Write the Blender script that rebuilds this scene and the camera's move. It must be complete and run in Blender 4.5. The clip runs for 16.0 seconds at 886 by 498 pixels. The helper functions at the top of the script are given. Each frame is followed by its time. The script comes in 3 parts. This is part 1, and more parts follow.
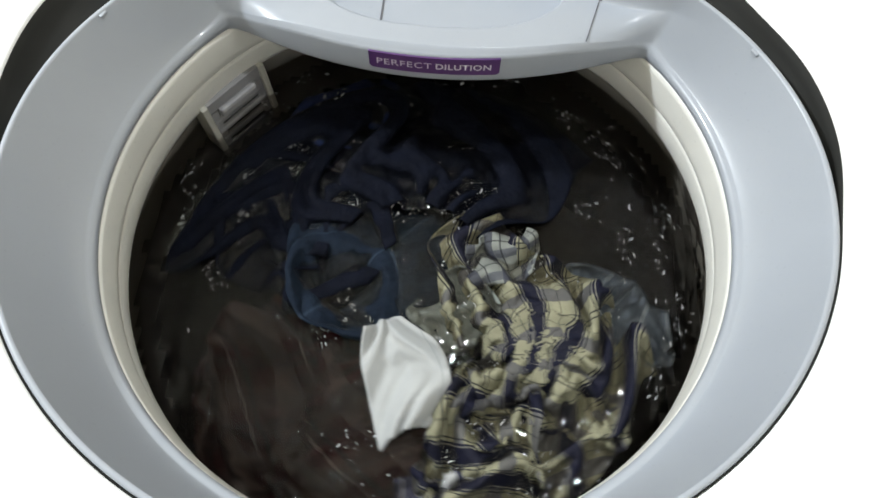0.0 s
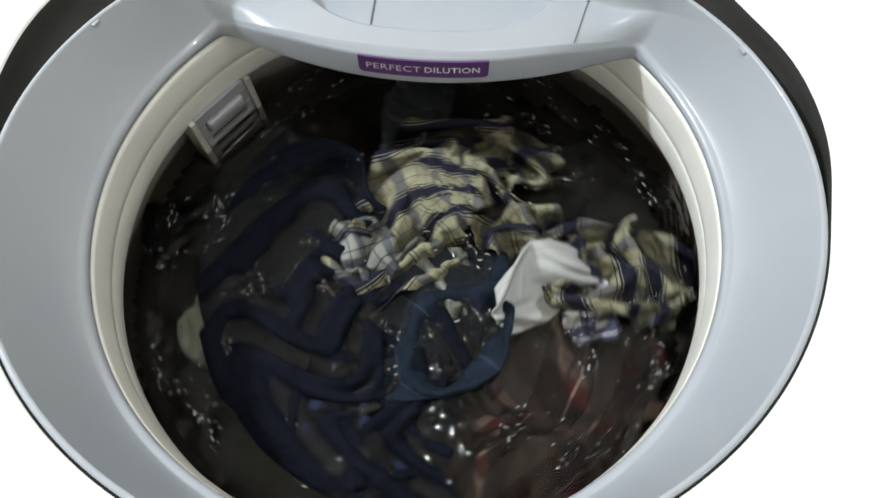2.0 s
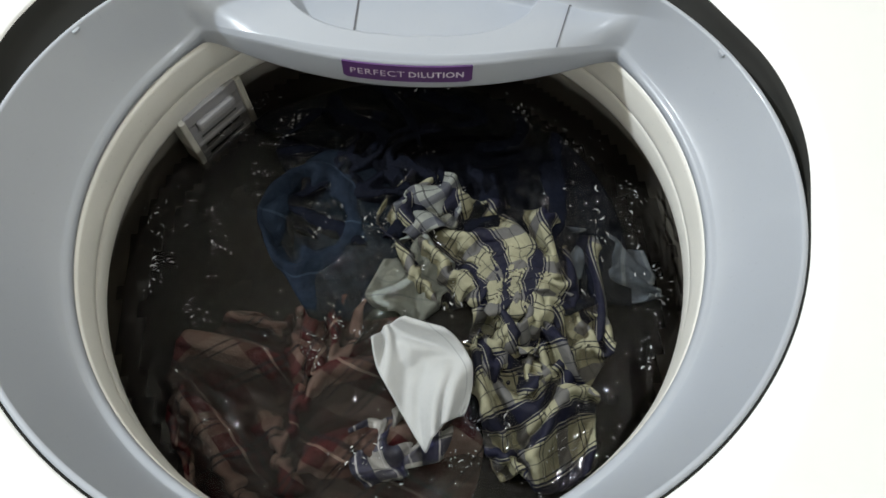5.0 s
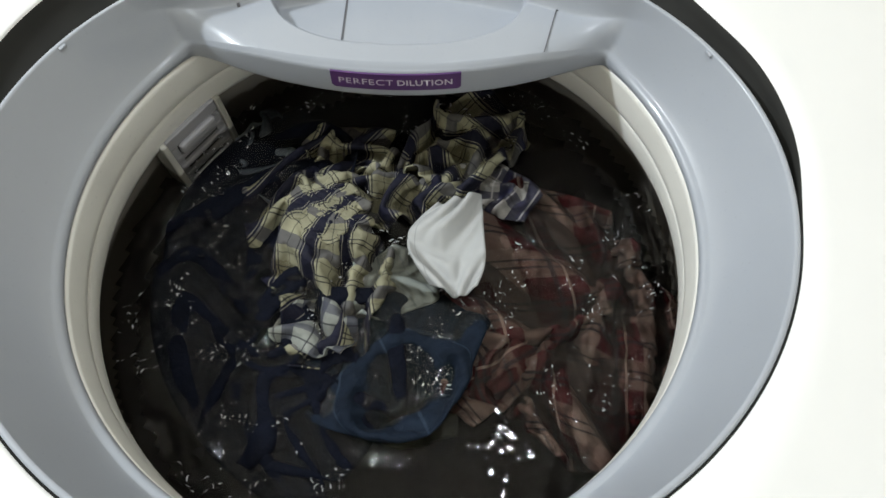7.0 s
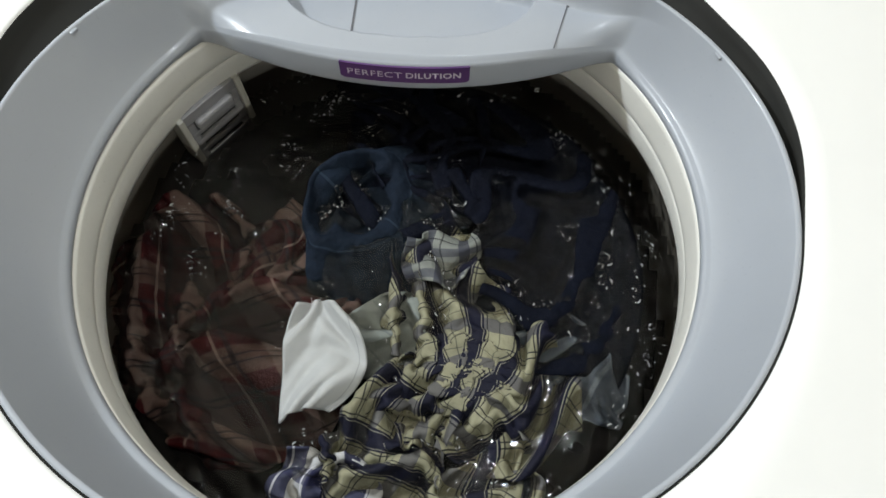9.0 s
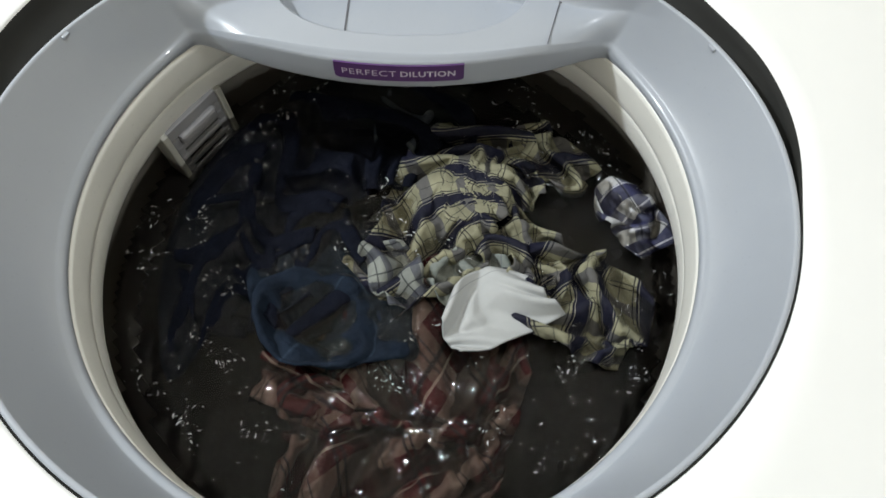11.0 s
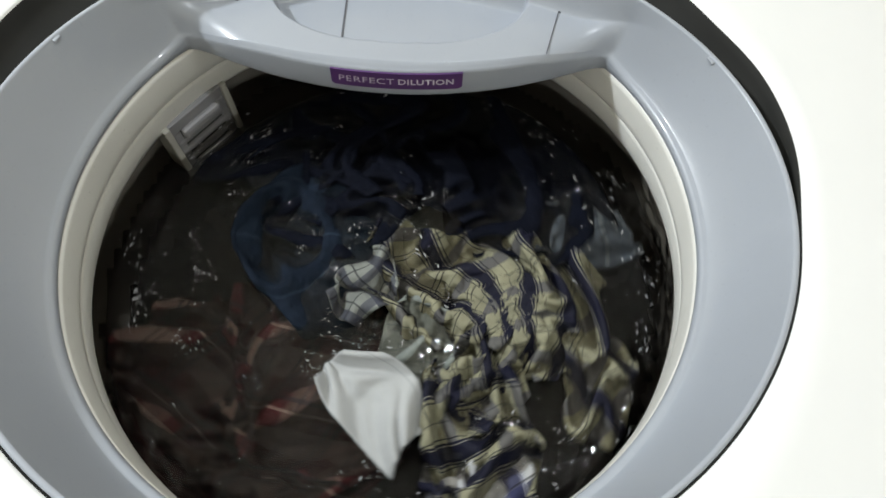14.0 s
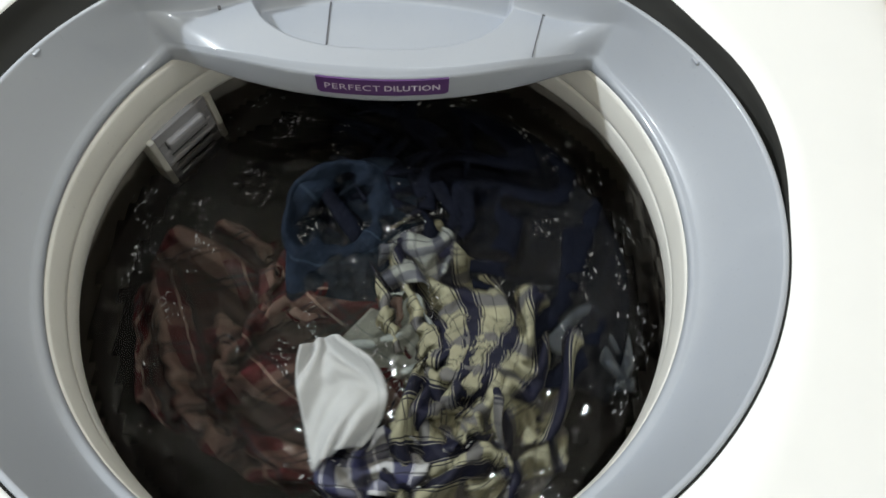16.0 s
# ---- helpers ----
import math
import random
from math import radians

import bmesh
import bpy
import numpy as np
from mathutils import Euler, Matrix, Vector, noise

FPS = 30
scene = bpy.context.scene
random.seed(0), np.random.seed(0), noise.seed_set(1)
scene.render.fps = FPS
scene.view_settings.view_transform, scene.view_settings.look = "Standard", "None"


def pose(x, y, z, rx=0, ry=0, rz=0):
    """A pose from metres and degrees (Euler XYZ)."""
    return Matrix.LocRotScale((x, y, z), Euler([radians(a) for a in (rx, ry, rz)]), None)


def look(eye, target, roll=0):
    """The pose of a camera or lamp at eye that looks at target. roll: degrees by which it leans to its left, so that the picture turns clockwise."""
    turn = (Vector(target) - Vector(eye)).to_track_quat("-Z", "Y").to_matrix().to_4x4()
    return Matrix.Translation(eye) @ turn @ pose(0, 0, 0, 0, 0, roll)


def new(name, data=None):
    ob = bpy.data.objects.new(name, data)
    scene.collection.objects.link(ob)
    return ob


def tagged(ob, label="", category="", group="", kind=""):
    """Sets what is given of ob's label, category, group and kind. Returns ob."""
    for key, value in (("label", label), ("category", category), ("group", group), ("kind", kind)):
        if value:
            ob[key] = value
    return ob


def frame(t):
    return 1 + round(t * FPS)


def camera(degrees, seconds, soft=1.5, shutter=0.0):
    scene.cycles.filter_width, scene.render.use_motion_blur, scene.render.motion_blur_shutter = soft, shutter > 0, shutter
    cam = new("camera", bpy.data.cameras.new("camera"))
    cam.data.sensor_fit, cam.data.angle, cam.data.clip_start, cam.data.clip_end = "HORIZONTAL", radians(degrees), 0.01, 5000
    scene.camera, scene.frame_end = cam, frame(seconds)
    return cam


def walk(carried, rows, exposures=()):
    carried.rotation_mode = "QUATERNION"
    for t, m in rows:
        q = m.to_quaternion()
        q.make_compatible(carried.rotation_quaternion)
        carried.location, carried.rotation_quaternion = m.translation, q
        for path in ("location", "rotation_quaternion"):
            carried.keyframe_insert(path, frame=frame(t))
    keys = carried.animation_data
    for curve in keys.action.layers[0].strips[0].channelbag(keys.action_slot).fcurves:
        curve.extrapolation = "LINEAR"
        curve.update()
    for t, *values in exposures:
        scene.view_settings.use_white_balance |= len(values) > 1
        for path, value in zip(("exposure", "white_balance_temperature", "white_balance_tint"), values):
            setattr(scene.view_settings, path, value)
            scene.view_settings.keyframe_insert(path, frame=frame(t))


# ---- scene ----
from itertools import product

# ---- camera ----
cam = camera(70, 16.0, soft=1.6, shutter=0.4)
PATH = [
    (0, pose(0.0307, -0.2057, 1.2840, 23.70, -0.61, 4.72)),
    (0.5, pose(0.0368, -0.1958, 1.2887, 22.29, 0.17, 5.35)),
    (1, pose(0.0370, -0.2041, 1.2899, 23.27, 0.35, 4.64)),
    (1.5, pose(0.0407, -0.2073, 1.2869, 24.20, 0.43, 5.17)),
    (2, pose(0.0491, -0.2093, 1.2822, 24.55, 0.78, 4.83)),
    (2.5, pose(0.0168, -0.2085, 1.2847, 24.51, -0.66, -1.70)),
    (3, pose(0.0366, -0.2122, 1.2847, 24.96, 0.21, 1.80)),
    (3.5, pose(0.0410, -0.2105, 1.2838, 24.93, -0.11, 1.79)),
    (6, pose(0.0481, -0.2106, 1.2835, 24.91, -0.35, 4.06)),
    (6.5, pose(0.0195, -0.2053, 1.2892, 23.91, -1.38, -2.91)),
    (7, pose(0.0495, -0.2096, 1.2820, 25.59, 0.20, 1.90)),
    (7.5, pose(0.0492, -0.2084, 1.2849, 24.70, 0.17, 1.98)),
    (8, pose(0.0495, -0.2039, 1.2846, 24.54, 0.30, 2.01)),
    (8.5, pose(0.0502, -0.2017, 1.2869, 24.15, -0.76, 4.28)),
    (9, pose(0.0489, -0.2051, 1.2883, 24.18, -0.26, 3.53)),
    (11.5, pose(0.0455, -0.2092, 1.2830, 24.99, -0.17, 1.68)),
    (12, pose(0.0439, -0.2060, 1.2814, 25.54, -0.33, 0.97)),
    (12.5, pose(0.0478, -0.2009, 1.2856, 24.77, -1.33, 3.57)),
    (13, pose(0.0425, -0.2006, 1.2852, 24.60, -1.20, 1.70)),
    (13.5, pose(0.0401, -0.2020, 1.2835, 25.04, -1.27, 1.69)),
    (14, pose(0.0376, -0.2021, 1.2842, 24.70, -1.55, 2.04)),
    (14.5, pose(0.0280, -0.2045, 1.2883, 24.30, -0.47, -3.17)),
    (15, pose(0.0344, -0.1995, 1.2838, 25.46, -1.52, -0.64)),
    (15.5, pose(0.0354, -0.2007, 1.2840, 25.12, -1.38, -0.22)),
    (16, pose(0.0359, -0.1993, 1.2835, 25.01, -1.86, 0.22)),
]
walk(cam, PATH, exposures=[(0, 0.06), (3.6, 0.06), (5.8, -0.22), (16, -0.22)])

# ---- light ----
world = bpy.data.worlds.new("room_air")
scene.world = world
world.use_nodes = True
world.node_tree.nodes["Background"].inputs[0].default_value = (1.0, 0.93, 0.82, 1)
world.node_tree.nodes["Background"].inputs[1].default_value = 0.05

# two small ceiling lamps: one to the back left, one nearly overhead
for place, power, size in (((-1.22, 0.28, 2.06), 25.5, 0.11), ((0.16, 0.08, 2.46), 7.5, 0.10)):
    lamp_data = bpy.data.lights.new("ceiling_light", "AREA")
    lamp_data.shape, lamp_data.size, lamp_data.energy = "DISK", size, power
    lamp_data.color = (0.88, 0.95, 1.0)
    new("ceiling_light", lamp_data).matrix_world = look(place, (0.0, 0.0, 0.9))

# ---- measures ----
R_LIP, Z_LIP = 0.215, 0.900        # inner edge of the grey bezel
A_OUT, B_OUT, Z_OUT = 0.2555, 0.230, 0.954   # its outer, oval edge
Z_DECK = 0.921                     # the dispenser's flat top
R_BAL, Z_BAL = 0.2197, 0.8588      # inner edge of the basket's balance ring
Z_RIM = 0.833                      # where that ring ends below
Z_WATER = 0.797


# ---- materials ----
def shader(name):
    mat = bpy.data.materials.new(name)
    mat.use_nodes = True
    tree = mat.node_tree
    return mat, tree, tree.nodes["Principled BSDF"]


def node(tree, kind, **values):
    made = tree.nodes.new(kind)
    for key, value in values.items():
        if key.startswith("in"):
            made.inputs[int(key[2:])].default_value = value
    return made


def noise_of(tree, scale, detail=3.0, coords="Object", rough=0.5):
    where = tree.nodes.new("ShaderNodeTexCoord")
    n = tree.nodes.new("ShaderNodeTexNoise")
    n.inputs["Scale"].default_value, n.inputs["Detail"].default_value = scale, detail
    n.inputs["Roughness"].default_value = rough
    tree.links.new(where.outputs[coords], n.inputs["Vector"])
    return n


def ramp(tree, source, stops):
    r = tree.nodes.new("ShaderNodeValToRGB")
    while len(r.color_ramp.elements) < len(stops):
        r.color_ramp.elements.new(0.5)
    for e, (place, c) in zip(r.color_ramp.elements, stops):
        e.position, e.color = place, (*c, 1)
    tree.links.new(source, r.inputs[0])
    return r


def bump(tree, source, strength, distance, onto=None):
    b = tree.nodes.new("ShaderNodeBump")
    b.inputs["Strength"].default_value, b.inputs["Distance"].default_value = strength, distance
    tree.links.new(source, b.inputs["Height"])
    if onto:
        tree.links.new(onto.outputs[0], b.inputs["Normal"])
    return b


def plastic(name, colour, rough, spread=0.06, scale=14.0, grain=0.0002, coat=0.0, spots=0.0):
    mat, tree, p = shader(name)
    low = [c * (1 - spread) for c in colour]
    high = [min(1, c * (1 + spread)) for c in colour]
    big = noise_of(tree, scale, 4)
    col = ramp(tree, big.outputs[0], [(0.3, low), (0.7, high)])
    out = col.outputs[0]
    if spots:
        fine = noise_of(tree, 420, 2)
        mask = ramp(tree, fine.outputs[0], [(0.68, (0, 0, 0)), (0.74, (spots, spots, spots))])
        mix = tree.nodes.new("ShaderNodeMixRGB")
        tree.links.new(mask.outputs[0], mix.inputs[0])
        tree.links.new(out, mix.inputs[1])
        mix.inputs[2].default_value = (*[c * 0.45 for c in colour], 1)
        out = mix.outputs[0]
    tree.links.new(out, p.inputs["Base Color"])
    p.inputs["Roughness"].default_value = rough
    p.inputs["Coat Weight"].default_value = coat
    p.inputs["Coat Roughness"].default_value = 0.06
    rmap = tree.nodes.new("ShaderNodeMapRange")
    rmap.inputs["To Min"].default_value, rmap.inputs["To Max"].default_value = rough * 0.85, rough * 1.2
    tree.links.new(noise_of(tree, 60, 5).outputs[0], rmap.inputs["Value"])
    tree.links.new(rmap.outputs[0], p.inputs["Roughness"])
    if grain:
        b = bump(tree, noise_of(tree, 900, 2).outputs[0], 0.25, grain)
        tree.links.new(b.outputs[0], p.inputs["Normal"])
    return mat


GREY = plastic("grey_gloss_plastic", (0.360, 0.385, 0.43), 0.32, 0.03, 9, 0.0001, coat=0.35, spots=0.12)
WHITE = plastic("white_enamel", (0.84, 0.84, 0.83), 0.35, 0.02, 5, 0.0001)
CREAM = plastic("cream_plastic", (0.88, 0.87, 0.82), 0.38, 0.04, 20, 0.0002, spots=0.2)
DARK = plastic("dark_grey_plastic", (0.022, 0.022, 0.020), 0.6, 0.12, 30, 0.0003)
for socket, value in (("Specular IOR Level", 0.12), ("Coat Weight", 0.0)):
    DARK.node_tree.nodes["Principled BSDF"].inputs[socket].default_value = value
SEAM = plastic("seam_shadow_gap", (0.10, 0.10, 0.11), 0.6, 0.1, 60, 0)
FILTER = plastic("filter_grey_plastic", (0.30, 0.295, 0.305), 0.4, 0.06, 40, 0.0003)
FILTER_PALE = plastic("filter_rail_plastic", (0.52, 0.51, 0.46), 0.4, 0.08, 40, 0.0003, spots=0.2)
FILTER_DARK = plastic("filter_mesh", (0.10, 0.10, 0.10), 0.7, 0.2, 90, 0.0004)
PURPLE = plastic("purple_label", (0.085, 0.030, 0.135), 0.45, 0.08, 40, 0)
LETTER = plastic("label_print", (0.62, 0.58, 0.66), 0.5, 0.02, 40, 0)
PAINT = plastic("warm_wall_paint", (0.84, 0.79, 0.70), 0.8, 0.03, 3, 0.0006)
TILE = plastic("floor_tile", (0.60, 0.57, 0.52), 0.4, 0.06, 4, 0.0004)
CEIL = plastic("ceiling_paint", (0.88, 0.86, 0.82), 0.85, 0.02, 3, 0.0006)
STEEL, tree_s, p_s = shader("basket_steel")
p_s.inputs["Base Color"].default_value = (0.36, 0.34, 0.31, 1)
p_s.inputs["Metallic"].default_value, p_s.inputs["Roughness"].default_value = 0.55, 0.5
p_s_b = bump(tree_s, noise_of(tree_s, 180, 3).outputs[0], 0.3, 0.0006)
tree_s.links.new(p_s_b.outputs[0], p_s.inputs["Normal"])


def stripe(tree, coord, period, lo, hi, shift=0.0):
    """1 inside the band lo..hi (parts of the period) of a coordinate in metres, 0 outside."""
    def calc(op, a, b):
        m = tree.nodes.new("ShaderNodeMath")
        m.operation = op
        for i, v in enumerate((a, b)):
            if isinstance(v, (int, float)):
                m.inputs[i].default_value = v
            else:
                tree.links.new(v, m.inputs[i])
        return m.outputs[0]
    part = calc("FRACT", calc("ADD", calc("DIVIDE", coord, period), shift + 100.0), 0.0)
    return calc("MULTIPLY", calc("GREATER_THAN", part, lo), calc("LESS_THAN", part, hi))


def cloth(name, base, bands, rough=0.7, wet=0.22, weave=0.0005, ripple=0.6, stain=(0.8, 1.1)):
    """Wet woven cloth. bands: (axis 0 or 1, period, from, to, colour, strength)."""
    mat, tree, p = shader(name)
    uv = tree.nodes.new("ShaderNodeUVMap")
    split = tree.nodes.new("ShaderNodeSeparateXYZ")
    tree.links.new(uv.outputs[0], split.inputs[0])
    tone = noise_of(tree, 55, 5)
    colour = ramp(tree, tone.outputs[0], [(0.25, [c * stain[0] for c in base]), (0.75, [min(1, c * stain[1]) for c in base])]).outputs[0]
    for axis, period, lo, hi, c, strength in bands:
        mask = stripe(tree, split.outputs[axis], period, lo, hi)
        mul = node(tree, "ShaderNodeMath", in1=strength)
        mul.operation = "MULTIPLY"
        tree.links.new(mask, mul.inputs[0])
        mix = tree.nodes.new("ShaderNodeMixRGB")
        tree.links.new(mul.outputs[0], mix.inputs[0])
        tree.links.new(colour, mix.inputs[1])
        mix.inputs[2].default_value = (*c, 1)
        colour = mix.outputs[0]
    tree.links.new(colour, p.inputs["Base Color"])
    p.inputs["Roughness"].default_value = rough
    p.inputs["Coat Weight"].default_value = wet
    p.inputs["Coat Roughness"].default_value = 0.08
    p.inputs["Specular IOR Level"].default_value = 0.12
    wide = bump(tree, noise_of(tree, 130, 3).outputs[0], ripple, 0.003)
    fine = bump(tree, noise_of(tree, 1500, 2).outputs[0], 0.4, weave, wide)
    tree.links.new(fine.outputs[0], p.inputs["Normal"])
    wet_b = bump(tree, noise_of(tree, 260, 3).outputs[0], 0.8, 0.004)
    tree.links.new(wet_b.outputs[0], p.inputs["Coat Normal"])
    return mat


NAVY, INK, SLATE = (0.007, 0.0075, 0.020), (0.013, 0.013, 0.018), (0.075, 0.073, 0.088)
PLAID = cloth("cream_navy_plaid", (0.290, 0.277, 0.186), [
    (1, 0.052, 0.46, 0.72, SLATE, 0.80), (1, 0.052, 0.08, 0.105, INK, 0.85), (1, 0.052, 0.17, 0.195, INK, 0.85), (1, 0.052, 0.84, 0.86, INK, 0.5),
    (0, 0.052, 0.00, 0.37, NAVY, 0.98), (0, 0.052, 0.415, 0.440, INK, 0.9), (0, 0.052, 0.935, 0.960, INK, 0.9), (0, 0.052, 0.66, 0.68, INK, 0.6),
    (0, 0.052, 0.040, 0.055, (0.36, 0.34, 0.27), 0.6), (0, 0.052, 0.315, 0.330, (0.36, 0.34, 0.27), 0.6)], wet=0.10, stain=(0.6, 1.15))
LINING = cloth("grey_green_lining", (0.22, 0.24, 0.22), [(0, 0.02, 0.0, 0.07, (0.1, 0.11, 0.12), 0.5)])
CUFF = cloth("grey_blue_plaid", (0.25, 0.26, 0.235), [
    (0, 0.030, 0.0, 0.30, (0.035, 0.036, 0.055), 0.8), (1, 0.030, 0.1, 0.36, (0.06, 0.062, 0.085), 0.7), (0, 0.030, 0.5, 0.55, INK, 0.7), (1, 0.030, 0.62, 0.67, INK, 0.7)], stain=(0.6, 1.15))
RED = cloth("red_cream_plaid", (0.056, 0.0065, 0.009), [
    (0, 0.072, 0.10, 0.46, (0.22, 0.168, 0.142), 0.34), (1, 0.080, 0.15, 0.50, (0.27, 0.21, 0.18), 0.42),
    (0, 0.072, 0.66, 0.70, INK, 0.8), (0, 0.072, 0.76, 0.80, INK, 0.8), (0, 0.072, 0.22, 0.245, INK, 0.7), (0, 0.072, 0.31, 0.335, INK, 0.7),
    (1, 0.080, 0.68, 0.71, (0.4, 0.3, 0.26), 0.5), (1, 0.080, 0.80, 0.85, INK, 0.7)], stain=(0.55, 1.25))
BLUEWHITE = cloth("blue_white_plaid", (0.46, 0.46, 0.46), [
    (0, 0.034, 0.0, 0.48, (0.022, 0.024, 0.070), 0.92), (1, 0.034, 0.1, 0.5, (0.030, 0.032, 0.085), 0.8), (0, 0.026, 0.16, 0.22, (0.7, 0.7, 0.75), 0.7), (1, 0.026, 0.7, 0.76, INK, 0.7)])
DENIM = cloth("dark_navy_denim", (0.0023, 0.0033, 0.0082), [], 0.8, 0.0, 0.0007, 0.9, (0.6, 1.5))
DENIM_BLUE = cloth("worn_blue_denim", (0.0085, 0.0140, 0.0245), [(0, 0.16, 0.0, 0.012, (0.05, 0.075, 0.11), 0.35), (1, 0.60, 0.062, 0.066, (0.05, 0.075, 0.11), 0.3)], 0.8, 0.0, 0.0007, 0.9, (0.6, 1.4))
LINEN = cloth("white_cotton", (0.45, 0.455, 0.45), [(1, 0.070, 0.90, 0.915, (0.30, 0.31, 0.31), 0.7)], 0.8, 0.10, 0.0004, 0.15, (0.92, 1.03))
GREYCLOTH = cloth("slate_grey_cotton", (0.10, 0.12, 0.15), [(0, 0.03, 0.0, 0.12, (0.3, 0.33, 0.36), 0.4)], 0.8, 0.0, 0.0006, 0.8, (0.6, 1.4))


def water_material():
    mat, tree, p = shader("murky_wash_water")
    tree.nodes.remove(p)
    out = tree.nodes["Material Output"]
    clear = tree.nodes.new("ShaderNodeBsdfTransparent")
    clear.inputs[0].default_value = (0.80, 0.78, 0.74, 1)
    gloss = tree.nodes.new("ShaderNodeBsdfGlossy")
    gloss.inputs["Roughness"].default_value = 0.035
    fres = tree.nodes.new("ShaderNodeFresnel")
    fres.inputs[0].default_value = 1.33
    mix = tree.nodes.new("ShaderNodeMixShader")
    tree.links.new(fres.outputs[0], mix.inputs[0])
    tree.links.new(clear.outputs[0], mix.inputs[1])
    tree.links.new(gloss.outputs[0], mix.inputs[2])
    tree.links.new(mix.outputs[0], out.inputs["Surface"])
    return mat


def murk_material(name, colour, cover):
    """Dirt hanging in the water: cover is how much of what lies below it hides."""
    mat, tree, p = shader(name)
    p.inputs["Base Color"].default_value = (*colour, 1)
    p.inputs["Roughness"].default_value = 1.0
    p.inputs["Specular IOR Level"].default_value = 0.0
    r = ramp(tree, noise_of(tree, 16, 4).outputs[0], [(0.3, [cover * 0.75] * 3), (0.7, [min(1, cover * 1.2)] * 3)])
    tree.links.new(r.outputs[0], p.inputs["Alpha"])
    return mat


# white for the modelled glints, the lamps' sparkle put into colour and shape
GLINT_WHITE = plastic("white_glint", (0.86, 0.87, 0.88), 0.15, 0.03, 60, 0, coat=0.5)
WATER = water_material()
MURK = murk_material("brown_water_haze", (0.021, 0.0185, 0.0175), 0.48)
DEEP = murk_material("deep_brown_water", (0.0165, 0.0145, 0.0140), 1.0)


# ---- mesh helpers ----
def mesh_of(name, verts, faces, material, uvs=None, smooth=True):
    me = bpy.data.meshes.new(name)
    me.from_pydata([tuple(v) for v in verts], [], [tuple(f) for f in faces])
    me.materials.append(material)
    if uvs is not None:
        me.uv_layers.new(name="UVMap").data.foreach_set("uv", np.asarray(uvs, dtype=np.float32).ravel())
    if smooth:
        me.polygons.foreach_set("use_smooth", [True] * len(me.polygons))
    me.update()
    return me


def piece(name, me, parent=None, label="", m=None):
    ob = new(name, me)
    ob.parent = parent
    if m is not None:
        ob.matrix_basis = m
    return tagged(ob, label)


def part(name, bm, material, parent=None, label="", m=None, smooth=False):
    me = bpy.data.meshes.new(name)
    bm.to_mesh(me)
    bm.free()
    me.materials.append(material)
    if smooth:
        me.polygons.foreach_set("use_smooth", [True] * len(me.polygons))
    return piece(name, me, parent, label, m)


def box(size, at=(0, 0, 0), bevel=0.0, segments=2):
    bm = bmesh.new()
    bmesh.ops.create_cube(bm, size=1.0)
    bmesh.ops.scale(bm, vec=size, verts=bm.verts)
    if bevel:
        bmesh.ops.bevel(bm, geom=bm.edges[:], offset=bevel, segments=segments, affect="EDGES", profile=0.5)
    bmesh.ops.translate(bm, vec=at, verts=bm.verts)
    return bm


def smooth01(x):
    x = np.clip(x, 0, 1)
    return x * x * (3 - 2 * x)


def ring_mesh(name, rows, material, closed_profile=False):
    """rows: arrays of shape (n, 3), one closed loop a row, joined in order."""
    k, n = len(rows), len(rows[0])
    verts = np.concatenate(rows)
    faces = []
    for i in range(k if closed_profile else k - 1):
        a, b = i * n, ((i + 1) % k) * n
        for j in range(n):
            j2 = (j + 1) % n
            faces.append((a + j, a + j2, b + j2, b + j))
    return mesh_of(name, verts, faces, material)


def lathe(name, profile, material, n=160, closed_profile=True):
    phi = np.linspace(0, 2 * np.pi, n, endpoint=False)
    rows = [np.stack([r * np.cos(phi), r * np.sin(phi), 0 * phi + z], 1) for r, z in profile]
    return ring_mesh(name, rows, material, closed_profile)


def empty(name, label, category, m=None, kind="", group=""):
    ob = new(name)
    ob.empty_display_size = 0.05
    if m is not None:
        ob.matrix_basis = m
    return tagged(ob, label, category, group, kind)


# ---- room ----
def room():
    x0, x1, y0, y1, top, th = -1.35, 1.15, -1.25, 0.95, 2.55, 0.12
    tagged(part("floor", box((x1 - x0 + 2 * th, y1 - y0 + 2 * th, 0.1), ((x0 + x1) / 2, (y0 + y1) / 2, -0.05)), TILE),
           "plain grey floor under the washing machine", "floor", kind="structure")
    tagged(part("ceiling", box((x1 - x0 + 2 * th, y1 - y0 + 2 * th, 0.1), ((x0 + x1) / 2, (y0 + y1) / 2, top + 0.05)), CEIL),
           "plain white painted ceiling", "ceiling", kind="structure")
    for name, size, at in (
            ("wall_north", (x1 - x0, th, top), ((x0 + x1) / 2, y1 + th / 2, top / 2)),
            ("wall_south", (x1 - x0, th, top), ((x0 + x1) / 2, y0 - th / 2, top / 2)),
            ("wall_east", (th, y1 - y0 + 2 * th, top), (x1 + th / 2, (y0 + y1) / 2, top / 2)),
            ("wall_west", (th, y1 - y0 + 2 * th, top), (x0 - th / 2, (y0 + y1) / 2, top / 2))):
        tagged(part(name, box(size, at), PAINT), "plain warm white painted wall", "wall", kind="structure")


room()

# ---- washing machine ----
PHI = np.linspace(0, 2 * np.pi, 900, endpoint=False)


def front_edge(x):
    """The dispenser's bowed front edge, y over x."""
    return 0.108 + 1.38 * x * x


